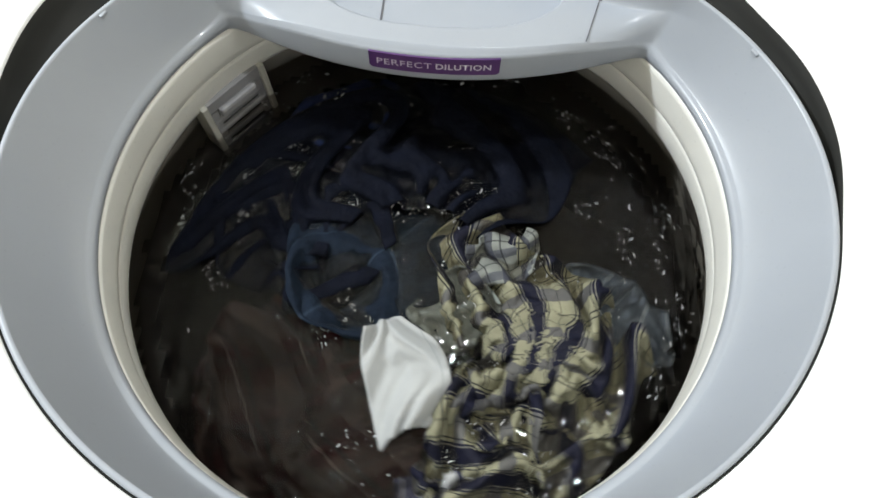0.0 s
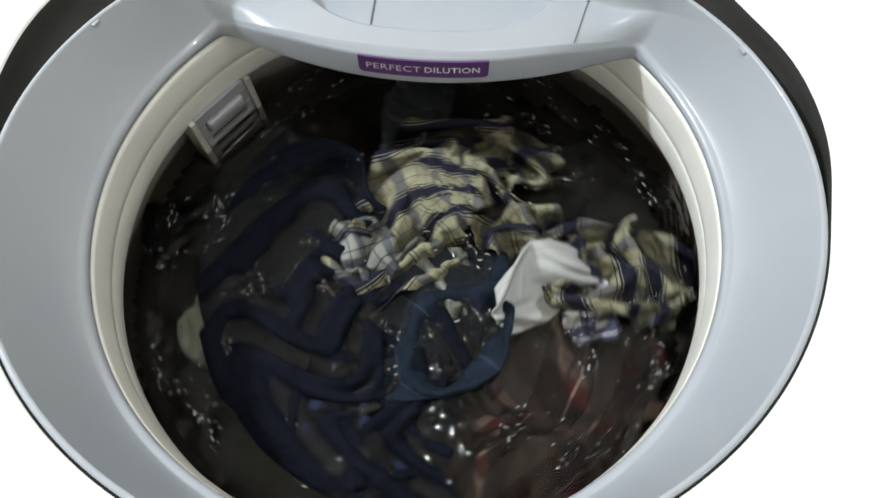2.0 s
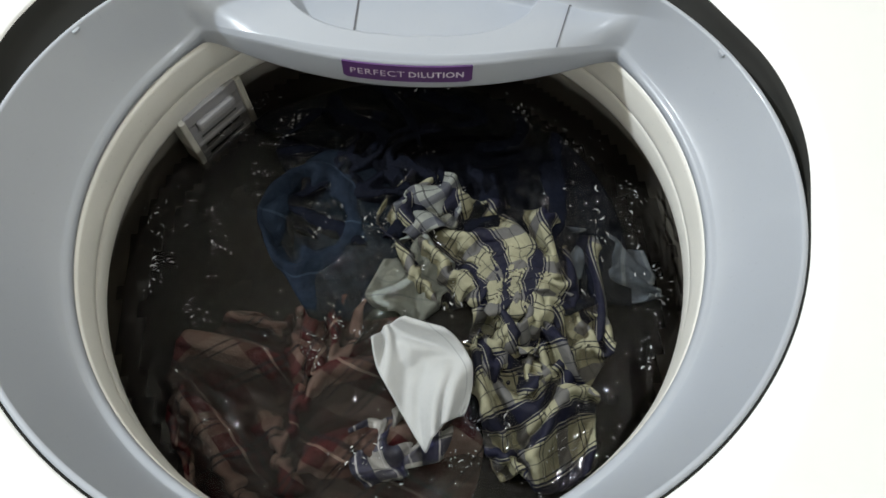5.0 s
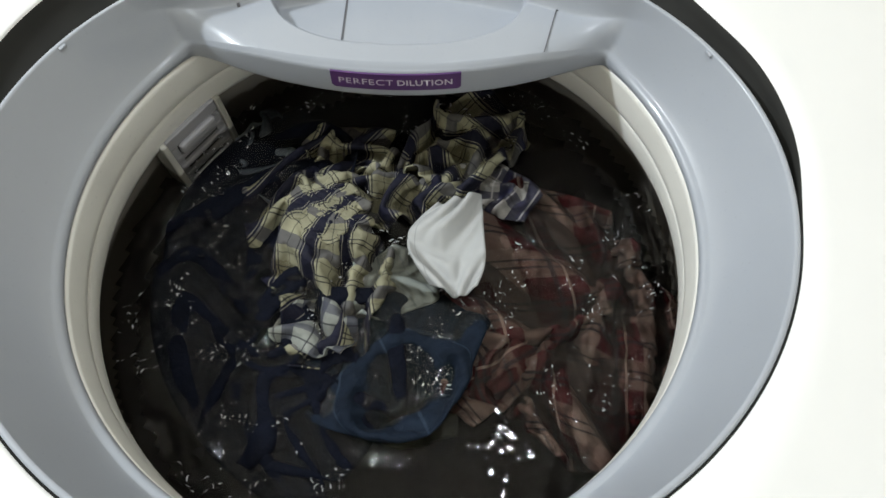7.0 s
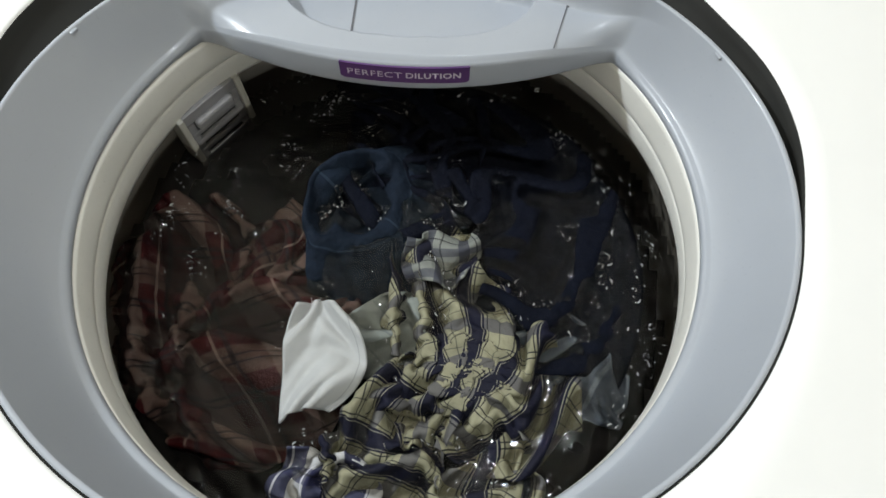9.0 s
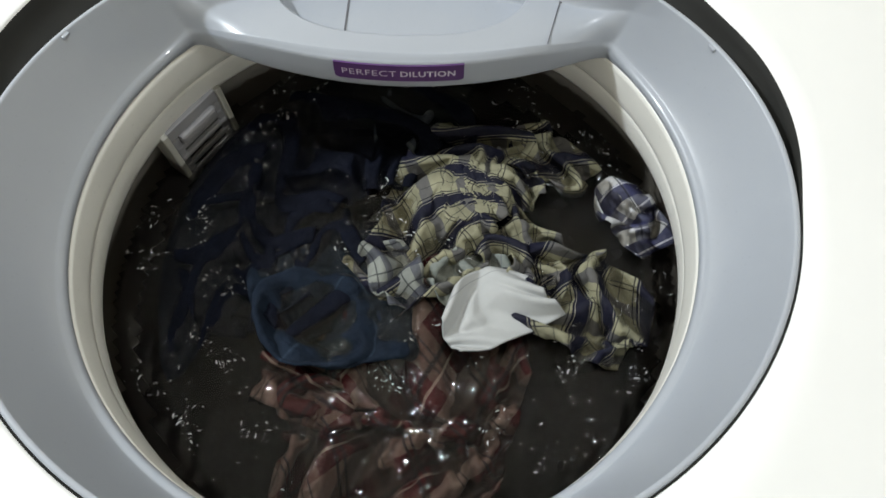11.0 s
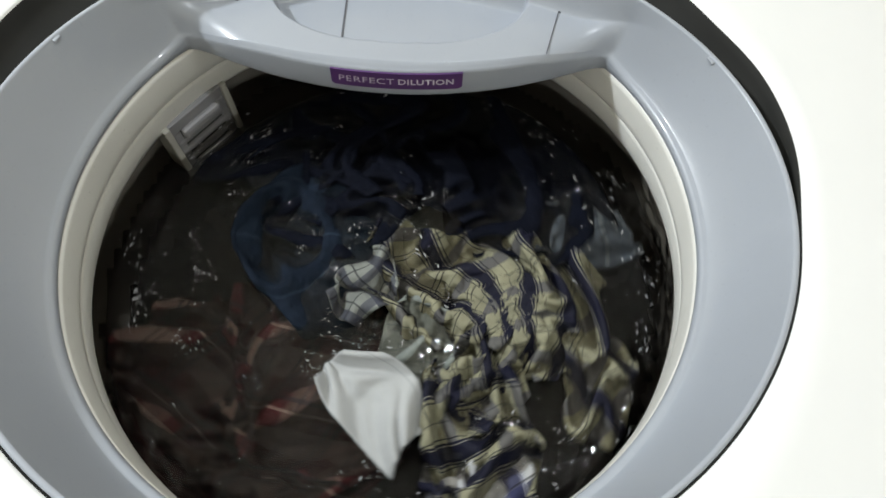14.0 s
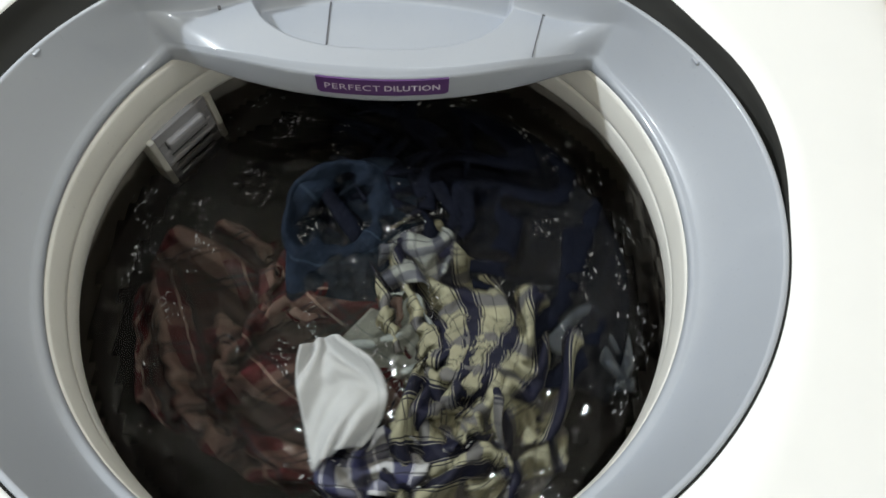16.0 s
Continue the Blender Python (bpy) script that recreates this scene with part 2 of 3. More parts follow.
def lip_radius(phi):
    """Radius of the opening: a circle, cut at the back by the dispenser, with rounded corners between."""
    c, s = np.cos(phi), np.sin(phi)
    k = 1.38 * c * c
    # r*s = 0.108 + k*r*r
    disc = np.maximum(s * s - 4 * k * 0.108, 0)
    r = np.where((s > 0) & (disc > 0), (s - np.sqrt(disc)) / np.maximum(2 * k, 1e-6), 0.6)
    r = np.where((s > 0) & (k < 1e-4), 0.108 / np.maximum(s, 1e-3), r)
    soft = 0.020
    h = np.maximum(soft - np.abs(r - R_LIP), 0) / soft
    return np.minimum(r, R_LIP) - h * h * soft / 4


def outer_radius(phi):
    b = np.where(np.sin(phi) > 0, 0.216, B_OUT)     # a little flatter at the back
    return 1 / np.sqrt((np.cos(phi) / A_OUT) ** 2 + (np.sin(phi) / b) ** 2)


def hole_radius(phi):
    """The white deck's cut-out: close round the bezel in front, with a dark gap that widens to the back."""
    d = np.degrees(phi)
    d = np.where(d > 270, d - 360, d)
    right = np.interp(d, [-4, 8, 21, 30, 60, 90], [0, 0.010, 0.018, 0.018, 0.040, 0.060])
    left = np.interp(d, [90, 120, 148, 160, 172, 188], [0.060, 0.052, 0.042, 0.035, 0.020, 0])
    spread = np.hanning(41) / np.hanning(41).sum()
    gap = np.where(d < 90, right, left)
    return outer_radius(phi) + 0.0007 + np.convolve(np.concatenate([gap[-20:], gap, gap[:20]]), spread, "valid")


def in_recess(x, y):
    """How deep a point lies inside the dispenser's oval finger recess, 0 to 1."""
    q = (np.abs(x) / 0.103) ** 2.6 + (np.abs(y - 0.205) / 0.072) ** 2.6
    return smooth01((1.0 - q) / 0.07)


def bezel_mesh():
    r0, r1 = lip_radius(PHI), outer_radius(PHI)
    w = smooth01((R_LIP - r0) / 0.022)              # 1 over the dispenser
    spread = np.hanning(61) / np.hanning(61).sum()
    w = np.convolve(np.concatenate([w[-30:], w, w[:30]]), spread, "valid")
    c, s = np.cos(PHI), np.sin(PHI)
    rows = []

    def add(r, z):
        rows.append(np.stack([r * c, r * s, z + 0 * PHI], 1))
    z_low = 0.8940 * (1 - w) + 0.894 * w
    z_edge = (Z_LIP + 0.0015) * (1 - w) + (Z_DECK - 0.004) * w
    add(r0 + 0.012, z_low)
    add(r0 + 0.002 * (1 - w) - 0.002 * w, z_low)
    add(r0 + 0.0004 * (1 - w) - 0.0022 * w, z_low + 0.0012)
    add(r0 - 0.0012 * w, z_low + (z_edge - z_low) * 0.5)
    add(r0, z_edge - 0.0035)
    # rounded lip
    for a in (20, 40, 60, 80):
        ca, sa = math.cos(radians(a)), math.sin(radians(a))
        add(r0 + 0.0045 * (1 - ca), z_edge - 0.0035 + 0.0045 * sa)
    for u in np.linspace(0, 1, 58)[1:]:
        r = r0 + 0.0045 + (r1 - 0.004 - r0 - 0.0045) * u
        slope = Z_LIP + 0.0025 + (Z_OUT - Z_LIP - 0.0045) * (0.35 * u + 0.65 * u ** 1.5)
        deck = Z_DECK + 0.031 * smooth01((u - 0.80) / 0.2)
        z = slope * (1 - w) + deck * w
        z = z - 0.013 * in_recess(r * c, r * s) * (w > 0.5)
        add(r, z)
    z = np.full_like(PHI, Z_OUT - 0.002)
    add(r1 - 0.0018, z + 0.0002)
    add(r1 - 0.0005, z - 0.0008)
    add(r1, z - 0.003)
    add(r1, z - 0.02)
    return ring_mesh("bezel", rows, GREY)


def deck_mesh():
    """White top deck: an oblong with rounded corners and the cut-out."""
    rh = hole_radius(PHI)
    c, s = np.cos(PHI), np.sin(PHI)
    hx, hy0, hy1 = 0.378, -0.335, 0.325
    n = 12.0
    hy = np.where(s < 0, -hy0, hy1)
    ro = 1 / ((np.abs(c) / hx) ** n + (np.abs(s) / hy) ** n) ** (1 / n)
    rows = []

    def add(r, z):
        rows.append(np.stack([r * c, r * s, z + 0 * PHI], 1))
    add(rh + 0.0005, 0.925)
    add(rh, 0.9495)
    add(rh + 0.0004, 0.9515)
    add(rh + 0.002, 0.9530)
    for u in np.linspace(0, 1, 9)[1:-1]:
        add(rh + 0.002 + (ro - 0.012 - rh - 0.002) * u, 0.9530 - 0.002 * u * u)
    add(ro - 0.012, 0.950)
    add(ro - 0.004, 0.947)
    add(ro - 0.0005, 0.940)
    add(ro, 0.930)
    add(ro, 0.90)
    return ring_mesh("top_deck", rows, WHITE)


def trough_mesh():
    c, s = np.cos(PHI), np.sin(PHI)
    r1, rh = outer_radius(PHI), hole_radius(PHI)
    rows = [np.stack([r * c, r * s, z + 0 * PHI], 1) for r, z in
            ((r1 - 0.001, 0.93), (r1 + 0.3 * (rh - r1), 0.936), (rh - 0.0012, 0.944), (rh - 0.0006, 0.951), (rh + 0.004, 0.9512), (rh + 0.004, 0.928))]
    return ring_mesh("hinge_trough", rows, DARK, closed_profile=True)


def front_point(x, v, out=0.0):
    """A point on the dispenser's front face: v from 0 at its upper to 1 at its lower edge."""
    y = front_edge(x) + 0.0002 - 0.0016 * v
    dx = 2.76 * x
    n = Vector((dx, -1.0, 0.0)).normalized()
    return Vector((x, y, 0.9165 - 0.0195 * v)) + n * (out + 0.0012)


def badge_mesh(name, x0, x1, v0, v1, out, material):
    verts, faces = [], []
    cols = 40
    for i in range(cols + 1):
        x = x0 + (x1 - x0) * i / cols
        e = min(i, cols - i) / cols * (x1 - x0)
        cut = max(0.0, 1 - e / 0.0016) ** 2 * 0.10      # rounded lower corners
        for v, o in ((v0, out - 0.0015), (v0, out), (v1 - cut, out), (v1 - cut, out - 0.0015)):
            verts.append(front_point(x, v, o))
    for i in range(cols):
        a, b = i * 4, i * 4 + 4
        for j in range(3):
            faces.append((a + j, a + j + 1, b + j + 1, b + j))
    faces += [(0, 1, 2, 3), tuple(cols * 4 + j for j in (3, 2, 1, 0))]
    return mesh_of(name, verts, faces, material, smooth=False)


def lettering(words, x0, x1, v_mid, height, bold, parent):
    curve = bpy.data.curves.new("lettering", "FONT")
    curve.body, curve.size = words, 1.0
    curve.offset = bold
    curve.resolution_u = 3
    curve.space_character = 1.08
    tmp = new("lettering", curve)
    bpy.context.view_layer.update()
    me = bpy.data.meshes.new_from_object(tmp.evaluated_get(bpy.context.evaluated_depsgraph_get()))
    bpy.data.objects.remove(tmp)
    xs = [v.co.x for v in me.vertices]
    ys = [v.co.y for v in me.vertices]
    for v in me.vertices:
        x = x0 + (v.co.x - min(xs)) / (max(xs) - min(xs)) * (x1 - x0)
        h = (v.co.y - min(ys)) / (max(ys) - min(ys)) - 0.5
        v.co = front_point(x, v_mid - h * height / 0.0195, 0.0007)
    me.materials.clear()
    me.materials.append(LETTER)
    return piece("lettering", me, parent)


def strip(points, width, material, name, parent, lift=0.0004, label=""):
    """A thin groove line along points on the deck."""
    verts, faces = [], []
    for i, p in enumerate(points):
        p = Vector(p)
        q = Vector(points[min(i + 1, len(points) - 1)]) - Vector(points[max(i - 1, 0)])
        side = Vector((q.y, -q.x, 0)).normalized() * width / 2 if abs(q.x) + abs(q.y) > 1e-6 else Vector((width / 2, 0, 0))
        verts += [p - side, p - side + Vector((0, 0, lift)), p + side + Vector((0, 0, lift)), p + side]
    for i in range(len(points) - 1):
        a, b = i * 4, i * 4 + 4
        faces += [(a + j, a + (j + 1) % 4, b + (j + 1) % 4, b + j) for j in range(4)]
    faces += [(0, 1, 2, 3), tuple(len(verts) - 4 + j for j in (3, 2, 1, 0))]
    return piece(name, mesh_of(name, verts, faces, material, smooth=False), parent, label)


def washing_machine():
    wm = empty("washing_machine", "white top-loading washing machine with glossy grey bezel, mid-wash", "washing machine")
    # cabinet with thickness, open above
    bm = bmesh.new()
    hx, y0, y1, t = 0.373, -0.33, 0.32, 0.012
    for size, at in (((2 * hx, t, 0.86), (0, y0 + t / 2, 0.475)), ((2 * hx, t, 0.86), (0, y1 - t / 2, 0.475)),
                     ((t, y1 - y0 - 2 * t, 0.86), (-hx + t / 2, (y0 + y1) / 2, 0.475)), ((t, y1 - y0 - 2 * t, 0.86), (hx - t / 2, (y0 + y1) / 2, 0.475)),
                     ((2 * hx - 2 * t, y1 - y0 - 2 * t, 0.03), (0, (y0 + y1) / 2, 0.06))):
        one = box(size, at, 0.003, 2)
        me = bpy.data.meshes.new("tmp")
        one.to_mesh(me)
        one.free()
        bm.from_mesh(me)
        bpy.data.meshes.remove(me)
    part("cabinet", bm, WHITE, wm, "white enamelled steel cabinet")
    for x, y in product((-0.30, 0.30), (-0.27, 0.26)):
        bm = bmesh.new()
        bmesh.ops.create_cone(bm, cap_ends=True, segments=20, radius1=0.022, radius2=0.016, depth=0.045, matrix=Matrix.Translation((x, y, 0.0225)))
        part("foot", bm, DARK, wm)
    piece("top_deck", deck_mesh(), wm, "glossy white top deck")
    piece("hinge_trough", trough_mesh(), wm, "dark grey lid trough round the back")
    piece("bezel", bezel_mesh(), wm, "glossy light grey sloping plastic bezel")
    # outer tub
    piece("tub", lathe("tub", [(0.262, 0.885), (0.262, 0.40), (0.20, 0.36), (0.002, 0.36), (0.002, 0.352), (0.21, 0.352), (0.268, 0.395), (0.268, 0.885)], DARK, 96), wm)
    rim = [(0.2158, 0.8932), (0.2156, 0.8880), (0.2161, 0.8690), (0.2170, 0.8625), (0.2182, 0.8605), (0.2240, 0.8600), (0.2240, 0.8932)]
    piece("tub_rim", lathe("tub_rim", rim, CREAM, 220), wm, "cream plastic rim inside the bezel")
    badge = piece("badge", badge_mesh("badge", -0.0465, 0.0510, 0.02, 0.80, 0.0004, PURPLE), wm, "purple printed label")
    lettering("PERFECT", -0.0405, 0.0005, 0.41, 0.0056, 0.0, badge)
    lettering("DILUTION", 0.0035, 0.0445, 0.41, 0.0056, 0.022, badge)
    # stop pads let into the rim of the bezel
    for deg in (25, 157):
        r = float(outer_radius(np.array([radians(deg)]))[0]) - 0.005
        part("stop_pad", box((0.006, 0.003, 0.0022), (0, 0, 0), 0.0008), GREY, wm, "", pose(r * math.cos(radians(deg)), r * math.sin(radians(deg)), Z_OUT - 0.0038, 0, 0, deg + 90))
    # joints of the dispenser
    z = Z_DECK + 0.0001
    strip([(-0.0425, 0.139, z - 0.0128), (-0.0425, 0.19, z - 0.0128), (-0.043, 0.235, z - 0.0128)], 0.0014, SEAM, "drawer_joint", wm)
    strip([(0.1125, 0.1285, z - 0.0006), (0.118, 0.150, z + 0.0002), (0.127, 0.185, z + 0.0002)], 0.0008, SEAM, "dispenser_joint", wm)
    strip([(0.1235, 0.1690, z), (0.1245, 0.1740, z)], 0.0022, SEAM, "clip_slot", wm, 0.0007)
    strip([(-0.1225, 0.166, z), (-0.1250, 0.1740, z)], 0.0022, SEAM, "clip_slot", wm, 0.0007)
    return wm


washing_machine()


# ---- basket, with its balance ring and lint filter ----
def wash_basket():
    wb = empty("wash_basket", "wash basket with cream balance ring, filled with dark water", "washer basket")
    prof = [(R_BAL + 0.0030, Z_RIM), (R_BAL + 0.0014, Z_RIM + 0.004), (R_BAL + 0.0002, Z_RIM + 0.012), (R_BAL - 0.0010, Z_BAL - 0.004), (R_BAL - 0.0006, Z_BAL - 0.0012), (R_BAL + 0.0010, Z_BAL),
            (R_BAL + 0.010, Z_BAL + 0.0010), (R_BAL + 0.030, Z_BAL), (R_BAL + 0.034, Z_BAL - 0.004), (R_BAL + 0.034, Z_RIM)]
    piece("balance_ring", lathe("balance_ring", prof, CREAM, 220), wb, "cream plastic balance ring")
    wall = [(0.2425, Z_RIM), (0.2435, 0.80), (0.2435, 0.46), (0.232, 0.42), (0.002, 0.42), (0.002, 0.415), (0.235, 0.415), (0.246, 0.457), (0.246, Z_RIM)]
    piece("basket_wall", lathe("basket_wall", wall, STEEL, 120), wb, "brushed steel basket wall under water")
    # lint filter: a box on the wall with a handle lip and louvres
    w, h, d, face = 0.070, 0.068, 0.018, 0.2150
    zc = 0.8040
    turn = pose(0, 0, 0, 0, 0, FILTER_AT)
    lf = empty("lint_filter", "", "")
    lf.parent, lf.matrix_basis = wb, turn
    lf["label"] = "pale grey plastic lint filter cassette with louvres"
    # local: x outward from the axis, y along the wall
    def at(name, size, where, mat, bev=0.001):
        return part(name, box(size, (where[0], where[1], where[2]), bev), mat, lf)
    at("back_box", (d, w - 0.006, h - 0.002), (face + d / 2 + 0.004, 0, zc), FILTER_DARK, 0.002)
    at("rail", (d + 0.004, 0.006, h), (face + d / 2 + 0.001, -w / 2 + 0.003, zc), FILTER_PALE, 0.0015)
    at("rail", (d + 0.004, 0.006, h), (face + d / 2 + 0.001, w / 2 - 0.003, zc), FILTER_PALE, 0.0015)
    at("top_bar", (0.010, w - 0.012, 0.012), (face + 0.006, 0, zc + h / 2 - 0.006), FILTER)
    at("handle", (0.008, w * 0.60, 0.011), (face - 0.0005, 0, zc + h / 2 - 0.016), FILTER, 0.003)
    for i, dz in enumerate((-0.027, -0.039, -0.051, -0.063)):
        at("louvre", (0.006, w - 0.014, 0.0068), (face + 0.004, 0, zc + h / 2 + dz), FILTER, 0.0018)
    for sy in (-1, 1):
        at("stile", (0.006, 0.008, h - 0.014), (face + 0.0045, sy * (w / 2 - 0.0100), zc - 0.006), FILTER, 0.0015)
    return wb


FILTER_AT = 145.5
BASKET = wash_basket()


# ---- water ----
def water_height(x, y, swell, ripple):
    """Slow swell, and short ripples that gather in patches."""
    z = swell * noise.noise((x * 24, y * 24, 3.0))
    if ripple:
        patch = min(1.0, max(0.0, noise.noise((x * 15, y * 15, 20.0)) * 2.6 + 0.40))
        z += ripple * (0.15 + patch) * (noise.noise((x * 62, y * 84, 8.0)) + 0.5 * noise.noise((x * 150, y * 120, 14.0)))
    return z


SWELL, RIPPLE = 0.0020, 0.0038


def disc(name, radius, material, step, swell, ripple=0.0):
    """A round sheet of water."""
    n = int(2 * radius / step) + 1
    axis = np.linspace(-radius, radius, n)
    gx, gy = np.meshgrid(axis, axis, indexing="ij")
    keep = np.hypot(gx, gy) < radius * 1.001
    gz = np.zeros_like(gx)
    for i, j in zip(*np.nonzero(keep)):
        gz[i, j] = water_height(axis[i], axis[j], swell, ripple)
    index = -np.ones((n, n), int)
    index[keep] = np.arange(keep.sum())
    verts = np.stack([gx[keep], gy[keep], gz[keep]], 1)
    a, b, c, d = index[:-1, :-1], index[1:, :-1], index[1:, 1:], index[:-1, 1:]
    ok = (a >= 0) & (b >= 0) & (c >= 0) & (d >= 0)
    return mesh_of(name, verts, np.stack([a[ok], b[ok], c[ok], d[ok]], 1), material)


WATER_OB = tagged(piece("water", disc("water", 0.2425, WATER, 0.0012, SWELL, RIPPLE)), "dark murky wash water with ripples and glints", "water", kind="structure")
WATER_OB.matrix_basis = pose(0, 0, Z_WATER)
piece("haze_layer", disc("haze_layer", 0.2425, MURK, 0.006, 0.004), WATER_OB, "", pose(0, 0, -0.019))
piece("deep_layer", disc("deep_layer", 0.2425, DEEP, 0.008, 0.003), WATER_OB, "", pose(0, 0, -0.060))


def glint_slivers(clusters, each, seed):
    """Bent white slivers in loose clusters on the water: lamp glints modelled as solid shapes."""
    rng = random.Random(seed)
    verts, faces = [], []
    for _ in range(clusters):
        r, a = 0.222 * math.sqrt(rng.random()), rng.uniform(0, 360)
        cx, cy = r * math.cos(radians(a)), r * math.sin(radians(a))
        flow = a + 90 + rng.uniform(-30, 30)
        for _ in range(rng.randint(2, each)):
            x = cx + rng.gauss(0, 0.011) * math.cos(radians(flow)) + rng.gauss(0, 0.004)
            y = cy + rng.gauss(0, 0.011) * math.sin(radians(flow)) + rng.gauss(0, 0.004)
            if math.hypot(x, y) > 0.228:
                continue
            # a bent sliver: one glint, shaped as a short arc
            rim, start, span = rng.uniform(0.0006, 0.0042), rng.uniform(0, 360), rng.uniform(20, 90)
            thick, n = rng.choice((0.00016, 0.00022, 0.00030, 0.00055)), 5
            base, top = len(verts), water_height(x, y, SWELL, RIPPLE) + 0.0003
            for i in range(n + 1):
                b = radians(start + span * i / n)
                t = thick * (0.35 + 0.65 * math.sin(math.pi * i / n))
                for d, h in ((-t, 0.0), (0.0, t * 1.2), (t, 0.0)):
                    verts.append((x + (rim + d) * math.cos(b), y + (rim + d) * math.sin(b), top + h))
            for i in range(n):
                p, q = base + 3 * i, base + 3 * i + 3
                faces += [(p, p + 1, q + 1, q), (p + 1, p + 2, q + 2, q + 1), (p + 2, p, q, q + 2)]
    return mesh_of("glint_slivers", verts, faces, GLINT_WHITE)


tagged(piece("glint_slivers", glint_slivers(84, 18, 6), WATER_OB, "bright white slivers standing in for lamp glints on the water"), kind="stuff")


# ---- laundry ----
def waves(x, y, seed, length, n=8):
    """Smooth random waves of about the given length, from -1 to 1."""
    rng = random.Random(seed)
    out = 0 * x
    for _ in range(n):
        a, k, p = rng.uniform(0, 2 * math.pi), 2 * math.pi / length * rng.uniform(0.6, 1.5), rng.uniform(0, 6.3)
        out = out + np.sin(k * (x * math.cos(a) + y * math.sin(a)) + p)
    return out / math.sqrt(n)


def resample(p, shape):
    """A grid of points drawn again with another number of rows and columns."""
    i = np.linspace(0, p.shape[0] - 1, shape[0])
    j = np.linspace(0, p.shape[1] - 1, shape[1])
    i0, j0 = np.minimum(i.astype(int), p.shape[0] - 2), np.minimum(j.astype(int), p.shape[1] - 2)
    fi, fj = (i - i0)[:, None, None], (j - j0)[None, :, None]
    a, b = p[i0][:, j0] * (1 - fj) + p[i0][:, j0 + 1] * fj, p[i0 + 1][:, j0] * (1 - fj) + p[i0 + 1][:, j0 + 1] * fj
    return a * (1 - fi) + b * fi


LINKS = ((1, 0, 1.0), (0, 1, 1.0), (1, 1, 0.6), (1, -1, 0.6), (2, 0, 0.40), (0, 2, 0.40))


def settle(p, goal, hu, hv, rounds, low, high, hold, bulges):
    """Let a sheet keep its cloth lengths while it is crowded into its goal: it buckles into folds."""
    for _ in range(rounds):
        move = np.zeros_like(p)
        for di, dj, w in LINKS:
            a = (slice(None, -di if di else None), slice(None, -dj) if dj > 0 else slice(-dj, None) if dj < 0 else slice(None))
            b = (slice(di, None), slice(dj, None) if dj > 0 else slice(None, dj) if dj < 0 else slice(None))
            d = p[b] - p[a]
            gap = np.sqrt((d * d).sum(2, keepdims=True)) + 1e-9
            c = 0.5 * w * (1 - math.hypot(di * hu, dj * hv) / gap) * d
            move[a] += c
            move[b] -= c
        p = p + 0.30 * np.clip(move, -hu, hu)
        p[..., 0] += hold * (goal[0] - p[..., 0])
        p[..., 1] += hold * (goal[1] - p[..., 1])
        z = p[..., 2]
        z -= 0.12 * np.maximum(z - high, 0) + 0.25 * np.minimum(z - low, 0)
        for x, y, r, top in bulges:
            near = np.exp(-((p[..., 0] - x) ** 2 + (p[..., 1] - y) ** 2) / (r * r))
            z += 0.03 * near * (top - z)
    return p


def drape(name, material, width, length, goal, seed, low, high, fine=0.003, bulges=(), weave=0, thick=0.0011, fold=0.045, hold=0.02):
    """A wet sheet of cloth, width by length, crowded into goal(s, t) and floating between low and high."""
    step = fine * 4
    p = None
    for rounds in (110, 70, 45):
        nu, nv = int(round(width / step)) + 1, int(round(length / step)) + 1
        s, t = np.meshgrid(np.linspace(0, 1, nu), np.linspace(0, 1, nv), indexing="ij")
        at = goal(s, t)
        if p is None:
            z = (low + high) / 2 + 0.5 * (high - low) * waves(s * width, t * length, seed, fold)
            p = np.stack([at[0], at[1], z], 2)
        else:
            p = resample(p, (nu, nv))
        p = settle(p, at, width / (nu - 1), length / (nv - 1), rounds, low, high, hold, bulges)
        step /= 2
    for _ in range(3):
        q = np.pad(p, ((1, 1), (1, 1), (0, 0)), mode="reflect", reflect_type="odd")
        p = 0.5 * p + 0.125 * (q[2:, 1:-1] + q[:-2, 1:-1] + q[1:-1, 2:] + q[1:-1, :-2])
    index = np.arange(nu * nv).reshape(nu, nv)
    faces = np.stack([index[:-1, :-1], index[1:, :-1], index[1:, 1:], index[:-1, 1:]], 2).reshape(-1, 4)
    c, k = math.cos(radians(weave)), math.sin(radians(weave))
    u, v = (s * width).ravel(), (t * length).ravel()
    uv = np.stack([u * c - v * k, u * k + v * c], 1)
    me = mesh_of(name, p.reshape(-1, 3), faces, material, uv[faces.ravel()])
    me["thick"] = thick
    return me


def cloth_piece(name, me, parent=None, label=""):
    ob = piece(name, me, parent, label)
    hem = ob.modifiers.new("thickness", "SOLIDIFY")
    hem.thickness, hem.offset = me["thick"], 0.0
    return ob


def heap(cx, cy, way, length, width, seed, rough=0.16):
    """A lying heap: the sheet crowded into a rounded, uneven oblong."""
    def goal(s, t):
        a, b = 2 * s - 1, 2 * t - 1
        x, y = a * np.sqrt(1 - 0.42 * b * b) * length / 2, b * np.sqrt(1 - 0.42 * a * a) * width / 2
        x, y = x + rough * length / 2 * waves(a, b, seed + 5, 1.7), y + rough * width / 2 * waves(a, b, seed + 9, 1.7)
        c, k = math.cos(radians(way)), math.sin(radians(way))
        return cx + x * c - y * k, cy + x * k + y * c
    return goal


